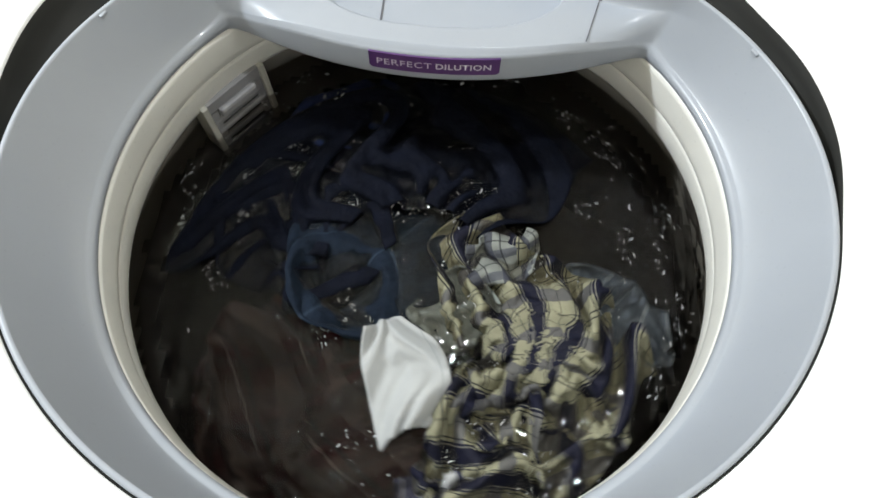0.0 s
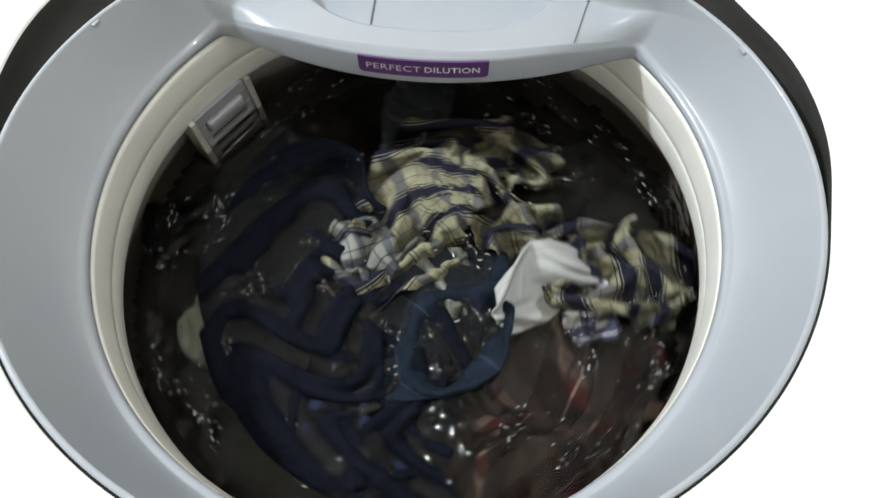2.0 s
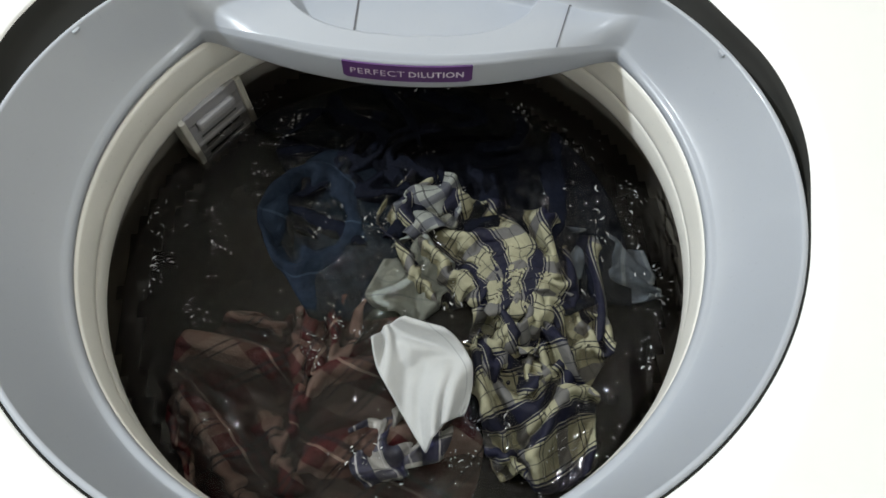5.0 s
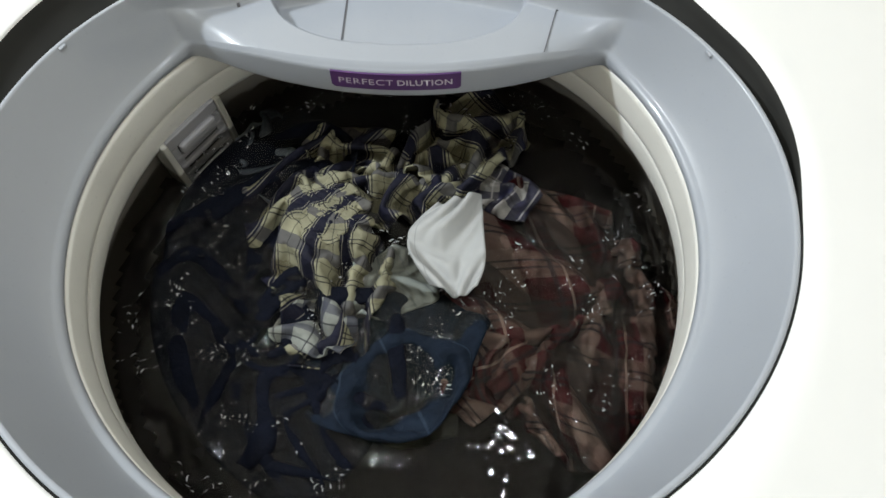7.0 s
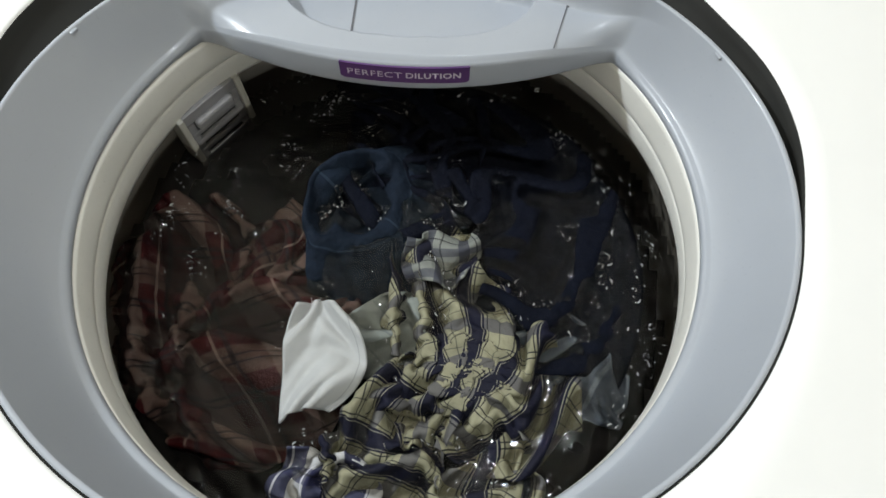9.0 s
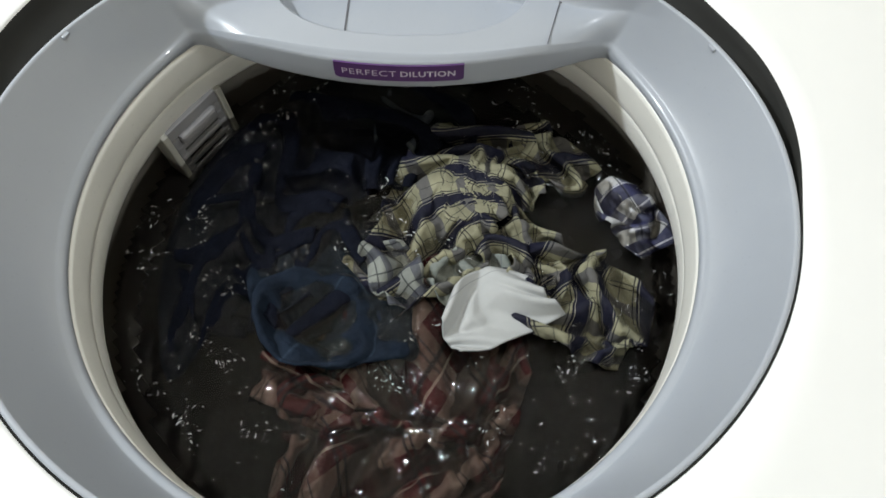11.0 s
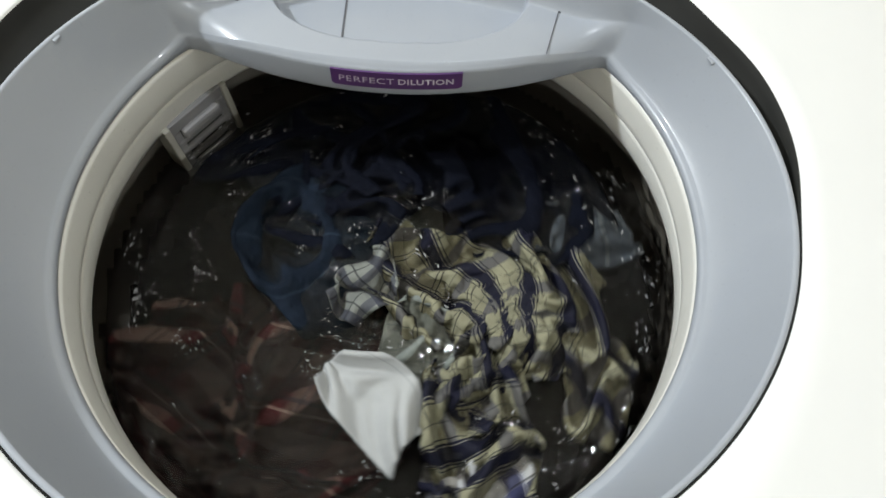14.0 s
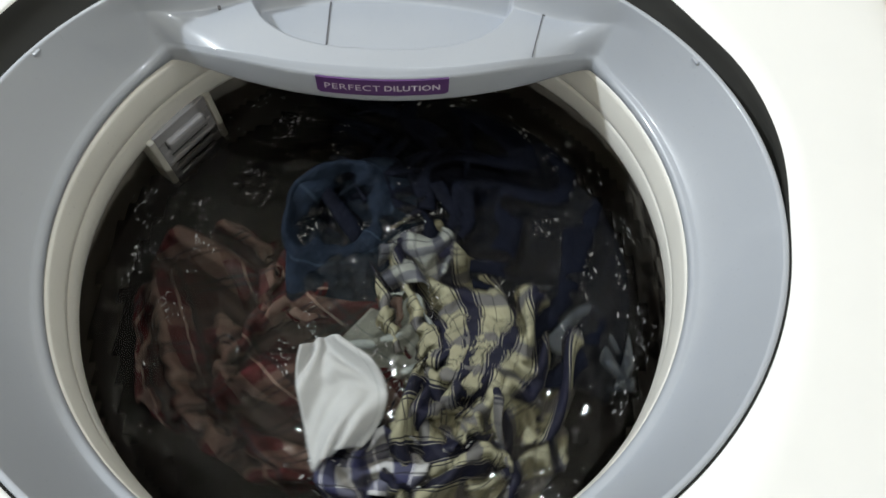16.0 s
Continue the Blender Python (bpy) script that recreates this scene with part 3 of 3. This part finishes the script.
def sector(cx, cy, a0, a1, r0, r1, seed, rough=0.10):
    """A fan or an arc: the sheet's width runs round it, its length outwards."""
    def goal(s, t):
        a = np.radians(a0 + (a1 - a0) * s + 7 * waves(s, t, seed + 3, 0.8))
        r = r0 + (r1 - r0) * t * (1 + rough * waves(s, 0.3 * t, seed + 6, 0.5))
        return cx + r * np.cos(a), cy + r * np.sin(a)
    return goal


def leg_cup(name, material, seed):
    """The end of a trouser leg: a slack, oval mouth that gapes upwards, with a turned hem and the leg running off below."""
    n = 120
    phi = np.linspace(0, 2 * np.pi, n, endpoint=False)
    rows, marks = [], []
    # (size of the loop, shift along the leg, height, how far folded): outside, over the hem, down inside
    for k, (size, shift, z, fold) in enumerate((
            (1.70, -0.046, -0.024, 1.6), (1.62, -0.040, -0.015, 1.5), (1.50, -0.030, -0.009, 1.3), (1.38, -0.021, -0.006, 1.1), (1.27, -0.013, -0.004, 0.9), (1.17, -0.008, -0.0022, 0.7),
            (1.16, -0.007, -0.0028, 0.7), (1.10, -0.004, 0.0005, 0.6), (1.04, -0.001, 0.0032, 0.6), (0.99, 0.0, 0.0040, 0.6), (0.94, 0.0, 0.0026, 0.7), (0.88, 0.001, -0.001, 1.0),
            (0.78, 0.004, -0.006, 1.2), (0.64, 0.008, -0.010, 1.4), (0.48, 0.012, -0.015, 1.5), (0.28, 0.014, -0.021, 1.5), (0.06, 0.014, -0.026, 1.0))):
        c, s = np.cos(phi), np.sin(phi)
        w = 1 + 0.05 * fold * waves(c, s, seed, 1.6) + 0.030 * fold * waves(c * 1.0 + 0.05 * k, s, seed + 4, 0.55)
        x = shift + size * 0.040 * w * c - 0.006 * c * np.abs(s)
        y = size * 0.048 * w * s
        zz = z + 0.006 * c + 0.0028 * fold * waves(c + 0.06 * k, s, seed + 8, 0.75)
        rows.append(np.stack([x, y, zz], 1))
        marks.append(np.stack([phi / (2 * np.pi) * 0.32, 0 * phi + 0.006 * k], 1))
    me = ring_mesh(name, rows, material)
    flat = np.concatenate(marks)
    loops = np.zeros(len(me.loops), dtype=np.int32)
    me.loops.foreach_get("vertex_index", loops)
    me.uv_layers.new(name="UVMap").data.foreach_set("uv", flat[loops].astype(np.float32).ravel())
    me["thick"] = 0.0012
    return me


def half_moon(width, length):
    """One straight side, the other rounded, a corner drawn in."""
    def goal(s, t):
        a = 2 * s - 1
        x = width * (-0.46 + t * (1 - 0.46 * np.abs(a) ** 2.2) + 0.16 * np.maximum(a, 0) ** 3)
        y = length / 2 * (a * (1 - 0.14 * t * t)) + 0.006 * np.sin(3 * t)
        return x, y
    return goal


# plaid shirt: back gathered into a fan, yoke, sleeve, tail and cuffs
SHIRT = empty("plaid_shirt", "cream shirt with navy plaid, soaked and crumpled at the water surface", "shirt")
BODY = cloth_piece("shirt_body", drape("shirt_body", PLAID, 0.340, 0.168, sector(-0.070, -0.062, 94, 2, 0.060, 0.166, 3), 3, -0.028, 0.014, 0.0024, [(0.004, 0.002, 0.026, 0.027)], weave=-42, fold=0.066), SHIRT)
YOKE = cloth_piece("shirt_yoke", drape("shirt_yoke", PLAID, 0.150, 0.120, heap(0, 0, 30, 0.092, 0.070, 8), 8, -0.016, 0.014, 0.0024, weave=20, fold=0.050), SHIRT)
SLEEVE = cloth_piece("sleeve", drape("sleeve", PLAID, 0.190, 0.150, heap(0, 0, 70, 0.125, 0.086, 12), 12, -0.020, 0.014, 0.0024, weave=-10, fold=0.060), SHIRT)
TAIL = cloth_piece("shirt_tail", drape("shirt_tail", PLAID, 0.115, 0.085, heap(0, 0, 30, 0.082, 0.052, 17), 17, -0.010, 0.007, 0.0026, weave=35), SHIRT)
CUFF_OB = cloth_piece("cuff", drape("cuff", CUFF, 0.080, 0.058, heap(0, 0, 20, 0.062, 0.042, 21), 21, -0.006, 0.009, 0.0024), SHIRT, "grey-blue plaid cuff")
BAND_OB = cloth_piece("cuff", drape("cuff", BLUEWHITE, 0.095, 0.070, heap(0, 0, 10, 0.074, 0.048, 27), 27, -0.006, 0.009, 0.0024), SHIRT, "blue and white plaid cuff")
LINING_OB = cloth_piece("lining", drape("lining", LINING, 0.092, 0.075, heap(0, 0, 60, 0.072, 0.056, 23), 23, -0.008, 0.006, 0.0026), SHIRT, "wet grey-green inner lining")

FLAP = tagged(cloth_piece("white_cloth", drape("white_cloth", LINEN, 0.096, 0.070, half_moon(0.064, 0.090), 9, -0.004, 0.009, 0.0020, fold=0.070, thick=0.0016, hold=0.05)),
              "white cotton cloth folded over, floating on the water", "cloth")

# jeans: one leg end turned up, the rest trailing along the basket wall
JEANS = empty("jeans", "dark navy denim jeans, sunk just under the water", "jeans")
LEG_END = cloth_piece("leg_end", leg_cup("leg_end", DENIM_BLUE, 31), JEANS, "worn lighter blue denim leg end")
LEG = cloth_piece("trouser_leg", drape("trouser_leg", DENIM, 0.430, 0.150, sector(0, 0, -18, -155, 0.075, 0.205, 33, 0.05), 33, -0.023, -0.012, 0.0036, fold=0.090), JEANS)
SEAT = cloth_piece("trouser_seat", drape("trouser_seat", DENIM, 0.210, 0.165, heap(0.080, -0.066, -55, 0.172, 0.128, 37), 37, -0.015, 0.001, 0.0034, fold=0.070), JEANS)

RED_SHIRT = empty("red_plaid_shirt", "dark red and cream plaid shirt sunk in murky water", "shirt")
RED_BODY = cloth_piece("shirt_body", drape("shirt_body", RED, 0.330, 0.300, heap(0, 0, 30, 0.225, 0.185, 41, 0.14), 41, -0.026, 0.003, 0.0028, fold=0.075, weave=25), RED_SHIRT)
RED_SLEEVE = cloth_piece("sleeve", drape("sleeve", RED, 0.125, 0.085, heap(0, 0, 10, 0.090, 0.052, 44), 44, -0.010, 0.004, 0.0028, weave=15), RED_SHIRT)

GREY_CLOTH = tagged(cloth_piece("grey_cloth", drape("grey_cloth", GREYCLOTH, 0.125, 0.080, heap(0, 0, 90, 0.098, 0.056, 51), 51, -0.014, 0.001, 0.0030)),
                    "slate grey cotton cloth just under the water", "cloth")
PALE = cloth("pale_grey_green_cotton", (0.26, 0.28, 0.23), [], 0.8, 0.0, 0.0005, 0.6, (0.7, 1.2))
PALE_CLOTH = tagged(cloth_piece("pale_cloth", drape("pale_cloth", PALE, 0.100, 0.080, heap(0, 0, 40, 0.078, 0.060, 61), 61, -0.014, -0.002, 0.0030)),
                    "pale grey-green cotton cloth drifting under the water", "cloth")
BLUE = cloth("royal_blue_cotton", (0.016, 0.030, 0.105), [], 0.7, 0.0, 0.0005, 0.8, (0.6, 1.5))
BLUE_CLOTH = tagged(cloth_piece("blue_cloth", drape("blue_cloth", BLUE, 0.140, 0.105, heap(0, 0, 20, 0.106, 0.074, 66), 66, -0.014, 0.000, 0.0030)),
                    "royal blue cotton cloth just under the water", "cloth")
BLACK = cloth("black_cotton", (0.0030, 0.0022, 0.0024), [], 0.85, 0.0, 0.0005, 0.8, (0.6, 1.4))
BLACK_CLOTH = tagged(cloth_piece("black_cloth", drape("black_cloth", BLACK, 0.110, 0.090, heap(0, 0, 40, 0.086, 0.068, 71), 71, -0.012, 0.000, 0.0030)),
                     "black cotton cloth just under the water", "cloth")


# ---- what moves ----
def motions():
    # the load's turn, in degrees
    turn = {0: 2, 0.5: -35, 1: -7, 1.5: 48, 2: 108, 2.5: 172, 3: 180, 3.5: 164, 4.1: 95, 4.6: 32, 5.0: 18, 5.5: 62, 6: 124, 6.5: 150, 7: 150, 7.5: 130, 8: 66, 8.5: -1, 9: -13,
            9.5: 25, 10: 82, 10.5: 112, 11: 102, 11.5: 71, 12: 3, 12.5: -69, 13: -72, 13.5: -39, 14: 30, 14.5: 77, 15: 86, 15.5: 56, 16: -2}
    ts = sorted(turn)

    def at(table, t):
        keys = sorted(table)
        return float(np.interp(t, keys, [table[k] for k in keys]))

    def polar(r, a):
        return r * math.cos(radians(a)), r * math.sin(radians(a))
    # shirt: where its puffed back panel and its sleeve lie
    hub = {0: (0.101, -0.067), 0.5: (0.044, -0.079), 1: (0.077, -0.08), 1.5: (0.098, -0.003), 2: (0.02, 0.064), 2.5: (-0.091, 0.03), 3: (-0.11, 0.008), 3.5: (-0.075, 0.055), 4.1: (0.03, 0.075), 4.6: (0.085, 0.01), 5: (0.09, -0.01), 5.5: (0.07, 0.04), 6: (0.012, 0.064), 6.5: (-0.052, 0.047), 7: (-0.059, 0.046), 7.5: (-0.016, 0.076), 8: (0.108, 0.047), 8.5: (0.093, -0.07), 9: (0.066, -0.088), 9.5: (0.09, -0.03), 10: (0.075, 0.04), 10.5: (0.045, 0.06), 11: (0.06, 0.06), 11.5: (0.071, 0.05), 12: (0.108, -0.048), 12.5: (0.024, -0.106), 13: (0.009, -0.106), 13.5: (0.042, -0.097), 14: (0.093, -0.03), 14.5: (0.067, 0.036), 15: (0.041, 0.053), 15.5: (0.074, 0.027), 16: (0.077, -0.059)}
    arm = {0: (0.059, -0.153), 0.5: (-0.005, -0.149), 1: (0.037, -0.153), 1.5: (0.108, -0.112), 2: (0.172, 0.001), 2.5: (0.041, 0.136), 3: (-0.01, 0.14), 3.5: (0.055, 0.137), 4.1: (0.13, 0.05), 4.6: (0.12, -0.09), 5: (0.11, -0.11), 5.5: (0.14, -0.03), 6: (0.173, 0.062), 6.5: (0.064, 0.11), 7: (0.06, 0.132), 7.5: (0.14, 0.093), 8: (0.165, -0.057), 8.5: (0.045, -0.131), 9: (0.008, -0.145), 9.5: (0.06, -0.14), 10: (0.14, -0.07), 10.5: (0.15, -0.01), 11: (0.15, -0.03), 11.5: (0.171, -0.049), 12: (0.07, -0.136), 12.5: (-0.088, -0.122), 13: (-0.109, -0.117), 13.5: (-0.048, -0.129), 14: (0.073, -0.134), 14.5: (0.158, -0.057), 15: (0.175, 0), 15.5: (0.153, -0.07), 16: (0.054, -0.134)}
    walk(SHIRT, [(t, pose(*hub[t], Z_WATER, 0, 0, turn[t])) for t in ts])

    def arm_from_hub(t):
        dx, dy, a = arm[t][0] - hub[t][0], arm[t][1] - hub[t][1], radians(-turn[t])
        return dx * math.cos(a) - dy * math.sin(a), dx * math.sin(a) + dy * math.cos(a)
    walk(BODY, [(0, pose(0, 0, 0)), (4, pose(0, 0, -0.001, 2, 0, 0)), (8, pose(0, 0, 0, 0, 2, 0)), (12, pose(0, 0, 0.001, -2, 0, 0)), (16, pose(0, 0, 0))])
    yoke_rows, sleeve_rows = [], []
    for t in ts:
        x, y = arm_from_hub(t)
        a = math.degrees(math.atan2(y, x)) + 122
        yoke_rows.append((t, pose(0.50 * x - 0.008, 0.50 * y, 0, 0, 0, a)))
        sleeve_rows.append((t, pose(x, y, 0.004, 0, 0, 0.6 * a)))
    walk(YOKE, yoke_rows)
    walk(SLEEVE, sleeve_rows)
    walk(BAND_OB, [(0, pose(-0.070, -0.125, -0.004, 0, 0, 0)), (1, pose(-0.095, -0.110, 0, 0, 0, 30)), (2, pose(-0.120, -0.090, -0.008, 0, 0, 0)), (7, pose(-0.105, -0.110, -0.012, 0, 0, 0)), (9, pose(-0.080, -0.112, -0.001, 0, 0, 0)),
                   (12.5, pose(-0.020, -0.155, -0.006, 0, 0, 30)), (13.5, pose(-0.070, -0.115, 0, 0, 0, 0)), (14.5, pose(-0.085, -0.115, -0.006, 0, 0, 0)), (16, pose(-0.075, -0.090, -0.003, 0, 0, 0))])
    walk(TAIL, [(0, pose(0.030, -0.070, -0.004, 0, 0, 20)), (7, pose(0.032, -0.068, -0.002, 0, 0, 10)), (9, pose(0.036, -0.080, -0.003, 0, 0, 10)), (12.5, pose(0.036, -0.080, -0.002, 0, 0, 20)), (14.5, pose(0.036, -0.088, -0.005, 0, 0, 20)), (16, pose(0.034, -0.080, -0.005, 0, 0, 20))])
    walk(CUFF_OB, [(0, pose(-0.030, 0.070, 0, 0, 0, 0)), (8.5, pose(-0.050, 0.085, 0, 0, 0, 0)), (12.5, pose(-0.068, 0.068, 0, 0, 0, 0)), (14.5, pose(-0.092, 0.070, 0, 0, 0, 0)), (16, pose(-0.050, 0.075, 0, 0, 0, 0))])
    walk(LINING_OB, [(0, pose(-0.065, 0.030, -0.006, 0, 0, 0)), (7, pose(-0.075, 0.020, -0.005, 0, 0, 0)), (9, pose(-0.075, 0.012, -0.003, 0, 0, 0)), (12.5, pose(-0.070, 0.010, -0.002, 0, 0, 0)), (14.5, pose(-0.070, 0.012, -0.004, 0, 0, 0)), (16, pose(-0.065, 0.010, -0.004, 0, 0, 0))])
    # white cloth
    spot = {0: (-0.001, -0.107), 0.5: (-0.068, -0.086), 1: (-0.037, -0.117), 1.5: (0.057, -0.121), 2: (0.108, -0.016), 2.5: (0.018, 0.070), 3: (-0.011, 0.063), 3.5: (0.041, 0.050),
            4.1: (0.100, -0.030), 4.6: (0.050, -0.095), 5.0: (0.030, -0.100), 5.5: (0.080, -0.080), 6: (0.088, -0.037), 6.5: (0.064, 0.023), 7: (0.045, 0.024), 7.5: (0.062, -0.005), 8: (0.058, -0.071),
            8.5: (-0.019, -0.094), 9: (-0.049, -0.091), 9.5: (0.005, -0.105), 10: (0.075, -0.070), 10.5: (0.095, -0.025), 11: (0.085, -0.040), 11.5: (0.059, -0.063), 12: (0.001, -0.082), 12.5: (-0.066, -0.037),
            13: (-0.080, -0.030), 13.5: (-0.077, -0.067), 14: (-0.001, -0.112), 14.5: (0.075, -0.085), 15: (0.083, -0.047), 15.5: (0.052, -0.083), 16: (-0.025, -0.102)}
    tilt = {0: 0, 0.5: 50, 1: 50, 1.5: 42, 2: 40, 2.5: 48, 3: 25, 3.5: 12, 4.5: 0}
    lift = {0: 0, 3.5: 0, 4.1: 0.010, 5.0: 0.012, 5.5: 0.006, 6: 0}
    walk(FLAP, [(t, pose(*spot[t], Z_WATER + 0.014 + at(lift, t) - 0.0001 * at(tilt, t), 0, -at(tilt, t), turn[t] + (34 if 6.3 < t < 7.2 else 18))) for t in ts])
    # jeans: the leg end, and the leg that trails along the basket wall
    off = {0: 207, 0.5: 215, 1: 235, 1.5: 204, 2: 195, 2.5: 165, 3: 150, 3.5: 140, 6: 137, 7: 129, 7.5: 116, 8: 119, 8.5: 128, 9: 140, 11.5: 114, 12: 125, 12.5: 117, 13: 130, 13.5: 155, 14: 134, 14.5: 157, 15: 141, 15.5: 129, 16: 127}
    reach = {0: 0.072, 1: 0.065, 2: 0.081, 3: 0.060, 3.5: 0.064, 6: 0.112, 7: 0.100, 8: 0.082, 8.5: 0.058, 9: 0.074, 11.5: 0.087, 12: 0.077, 13: 0.064, 14: 0.098, 15: 0.103, 16: 0.077}
    walk(JEANS, [(t, pose(0, 0, Z_WATER, 0, 0, turn[t] + at(off, t))) for t in ts])
    walk(LEG_END, [(t, pose(at(reach, t), 0, 0.004, 0, 0, 20)) for t in ts])
    walk(LEG, [(0, pose(0.020, 0.020, 0.017, 0, 0, -14)), (3.5, pose(0.015, 0.015, 0.016, 0, 0, -8)), (4.6, pose(0.01, 0.01, 0.012, 0, 0, -8)), (7, pose(0, 0, 0.0125, 0, 0, -6)), (12.5, pose(0.0, 0, 0.0135, 0, 0, 6)), (16, pose(0, 0, 0.0135, 0, 0, 0))])
    # red shirt
    place = {0: (-0.067, -0.137), 0.5: (-0.150, -0.069), 1: (-0.130, -0.098), 1.5: (-0.048, -0.145), 2: (0.115, -0.110), 2.5: (0.148, 0.040), 3: (0.125, 0.080), 3.5: (0.150, -0.010),
             4.1: (0.070, -0.130), 4.6: (-0.040, -0.140), 5.0: (-0.060, -0.130), 5.5: (0.020, -0.135), 6: (0.095, -0.100), 6.5: (0.140, -0.045), 7: (0.140, -0.030), 7.5: (0.092, -0.100), 8: (-0.030, -0.096), 8.5: (-0.125, -0.068), 9: (-0.145, -0.050),
             9.5: (-0.110, -0.095), 10: (-0.020, -0.120), 10.5: (0.030, -0.120), 11: (0.010, -0.118), 11.5: (-0.020, -0.108), 12: (-0.118, -0.040), 12.5: (-0.120, 0.030), 13: (-0.135, 0.040),
             13.5: (-0.130, -0.028), 14: (-0.103, -0.094), 14.5: (0.009, -0.118), 15: (0.066, -0.105), 15.5: (-0.033, -0.092), 16: (-0.095, -0.050)}
    deep = {0: -0.022, 1.5: -0.022, 2.5: -0.016, 3.5: -0.010, 6: -0.006, 7: -0.004, 9: -0.006, 12: -0.006, 12.5: -0.009, 13: -0.014, 13.5: -0.018, 14: -0.018, 14.5: -0.011, 15: -0.006, 16: -0.003}
    walk(RED_SHIRT, [(t, pose(*place[t], Z_WATER - 0.003 + at(deep, t), 0, 0, turn[t] - 60)) for t in ts])
    walk(RED_SLEEVE, [(0, pose(-0.03, 0.05, -0.004, 0, 0, 40)), (7, pose(-0.050, 0.062, -0.002, 0, 0, 120)), (12, pose(-0.04, 0.060, -0.003, 0, 0, 100)), (16, pose(-0.02, 0.06, -0.004, 0, 0, 80))])
    # grey cloth outside the shirt
    walk(GREY_CLOTH, [(t, pose(*polar(0.165, turn[t] - 14), Z_WATER - 0.004, 0, 0, turn[t] + 60)) for t in ts])
    # three cloths that drift up early on and sink again
    def drift(thing, table):
        rows = []
        for t in ts:
            x, y, z = (at({k: v[i] for k, v in table.items()}, t) for i in range(3))
            rows.append((t, pose(x, y, Z_WATER + z, 0, 0, turn[t])))
        walk(thing, rows)
    drift(PALE_CLOTH, {0: (0.011, 0.135, -0.006), 0.5: (0.082, 0.108, -0.004), 1: (0.047, 0.125, -0.005), 1.5: (-0.088, 0.104, -0.006), 2: (-0.147, -0.070, -0.007), 2.5: (-0.011, -0.166, -0.010), 3: (0.005, -0.168, -0.012),
                       3.5: (0.050, -0.150, -0.022), 5: (-0.060, 0.050, -0.036), 7: (0.020, -0.100, -0.040), 9: (-0.030, 0.060, -0.042), 12.5: (0.040, 0.050, -0.042), 16: (-0.030, 0.050, -0.042)})
    drift(BLUE_CLOTH, {0: (-0.080, 0.138, -0.003), 0.5: (-0.108, 0.094, -0.004), 1: (-0.045, 0.138, -0.003), 1.5: (-0.144, 0.040, -0.004), 2: (-0.028, -0.149, -0.004), 2.5: (0.069, -0.147, -0.001), 3: (0.040, -0.172, -0.002),
                       3.5: (0.089, -0.159, -0.008), 5: (-0.050, 0.080, -0.030), 7: (-0.090, -0.090, -0.036), 9: (0.060, 0.090, -0.038), 12.5: (0.100, 0.020, -0.038), 16: (0.060, 0.090, -0.038)})
    drift(BLACK_CLOTH, {0: (0.052, 0.155, -0.012), 0.5: (0.138, 0.105, -0.002), 1: (0.125, 0.115, -0.002), 1.5: (-0.004, 0.162, -0.005), 2: (-0.195, 0.019, -0.004), 2.5: (-0.199, -0.047, -0.01), 3: (-0.205, -0.069, -0.018), 4.6: (0.09, -0.06, -0.034), 7: (-0.09, -0.06, -0.042), 9: (0.09, 0.05, -0.042), 12.5: (0.08, -0.02, -0.042), 16: (0.05, 0.08, -0.042)})
    # basket and water sway
    sway = {0: -1.5, 0.5: -2.5, 1: -1.5, 1.5: 0, 2: 1, 2.5: 3, 3: 3, 3.5: 2.5, 4.6: -1, 6: -1.5, 6.5: 2, 7: 1.5, 7.5: 1.2, 8: 1.2, 8.5: -2.7, 9: -1.5, 10: 2, 11.5: 2, 12: 0.5, 12.5: -2.5, 13: -1.5, 13.5: -1.5, 14: -1.5, 14.5: 2.6, 15: 1, 15.5: 0.8, 16: -1.5}
    walk(BASKET, [(t, pose(0, 0, 0, 0, 0, a)) for t, a in sway.items()])
    walk(WATER_OB, [(t, pose(0, 0, Z_WATER, 0, 0, 0.45 * turn[t])) for t in ts])


motions()
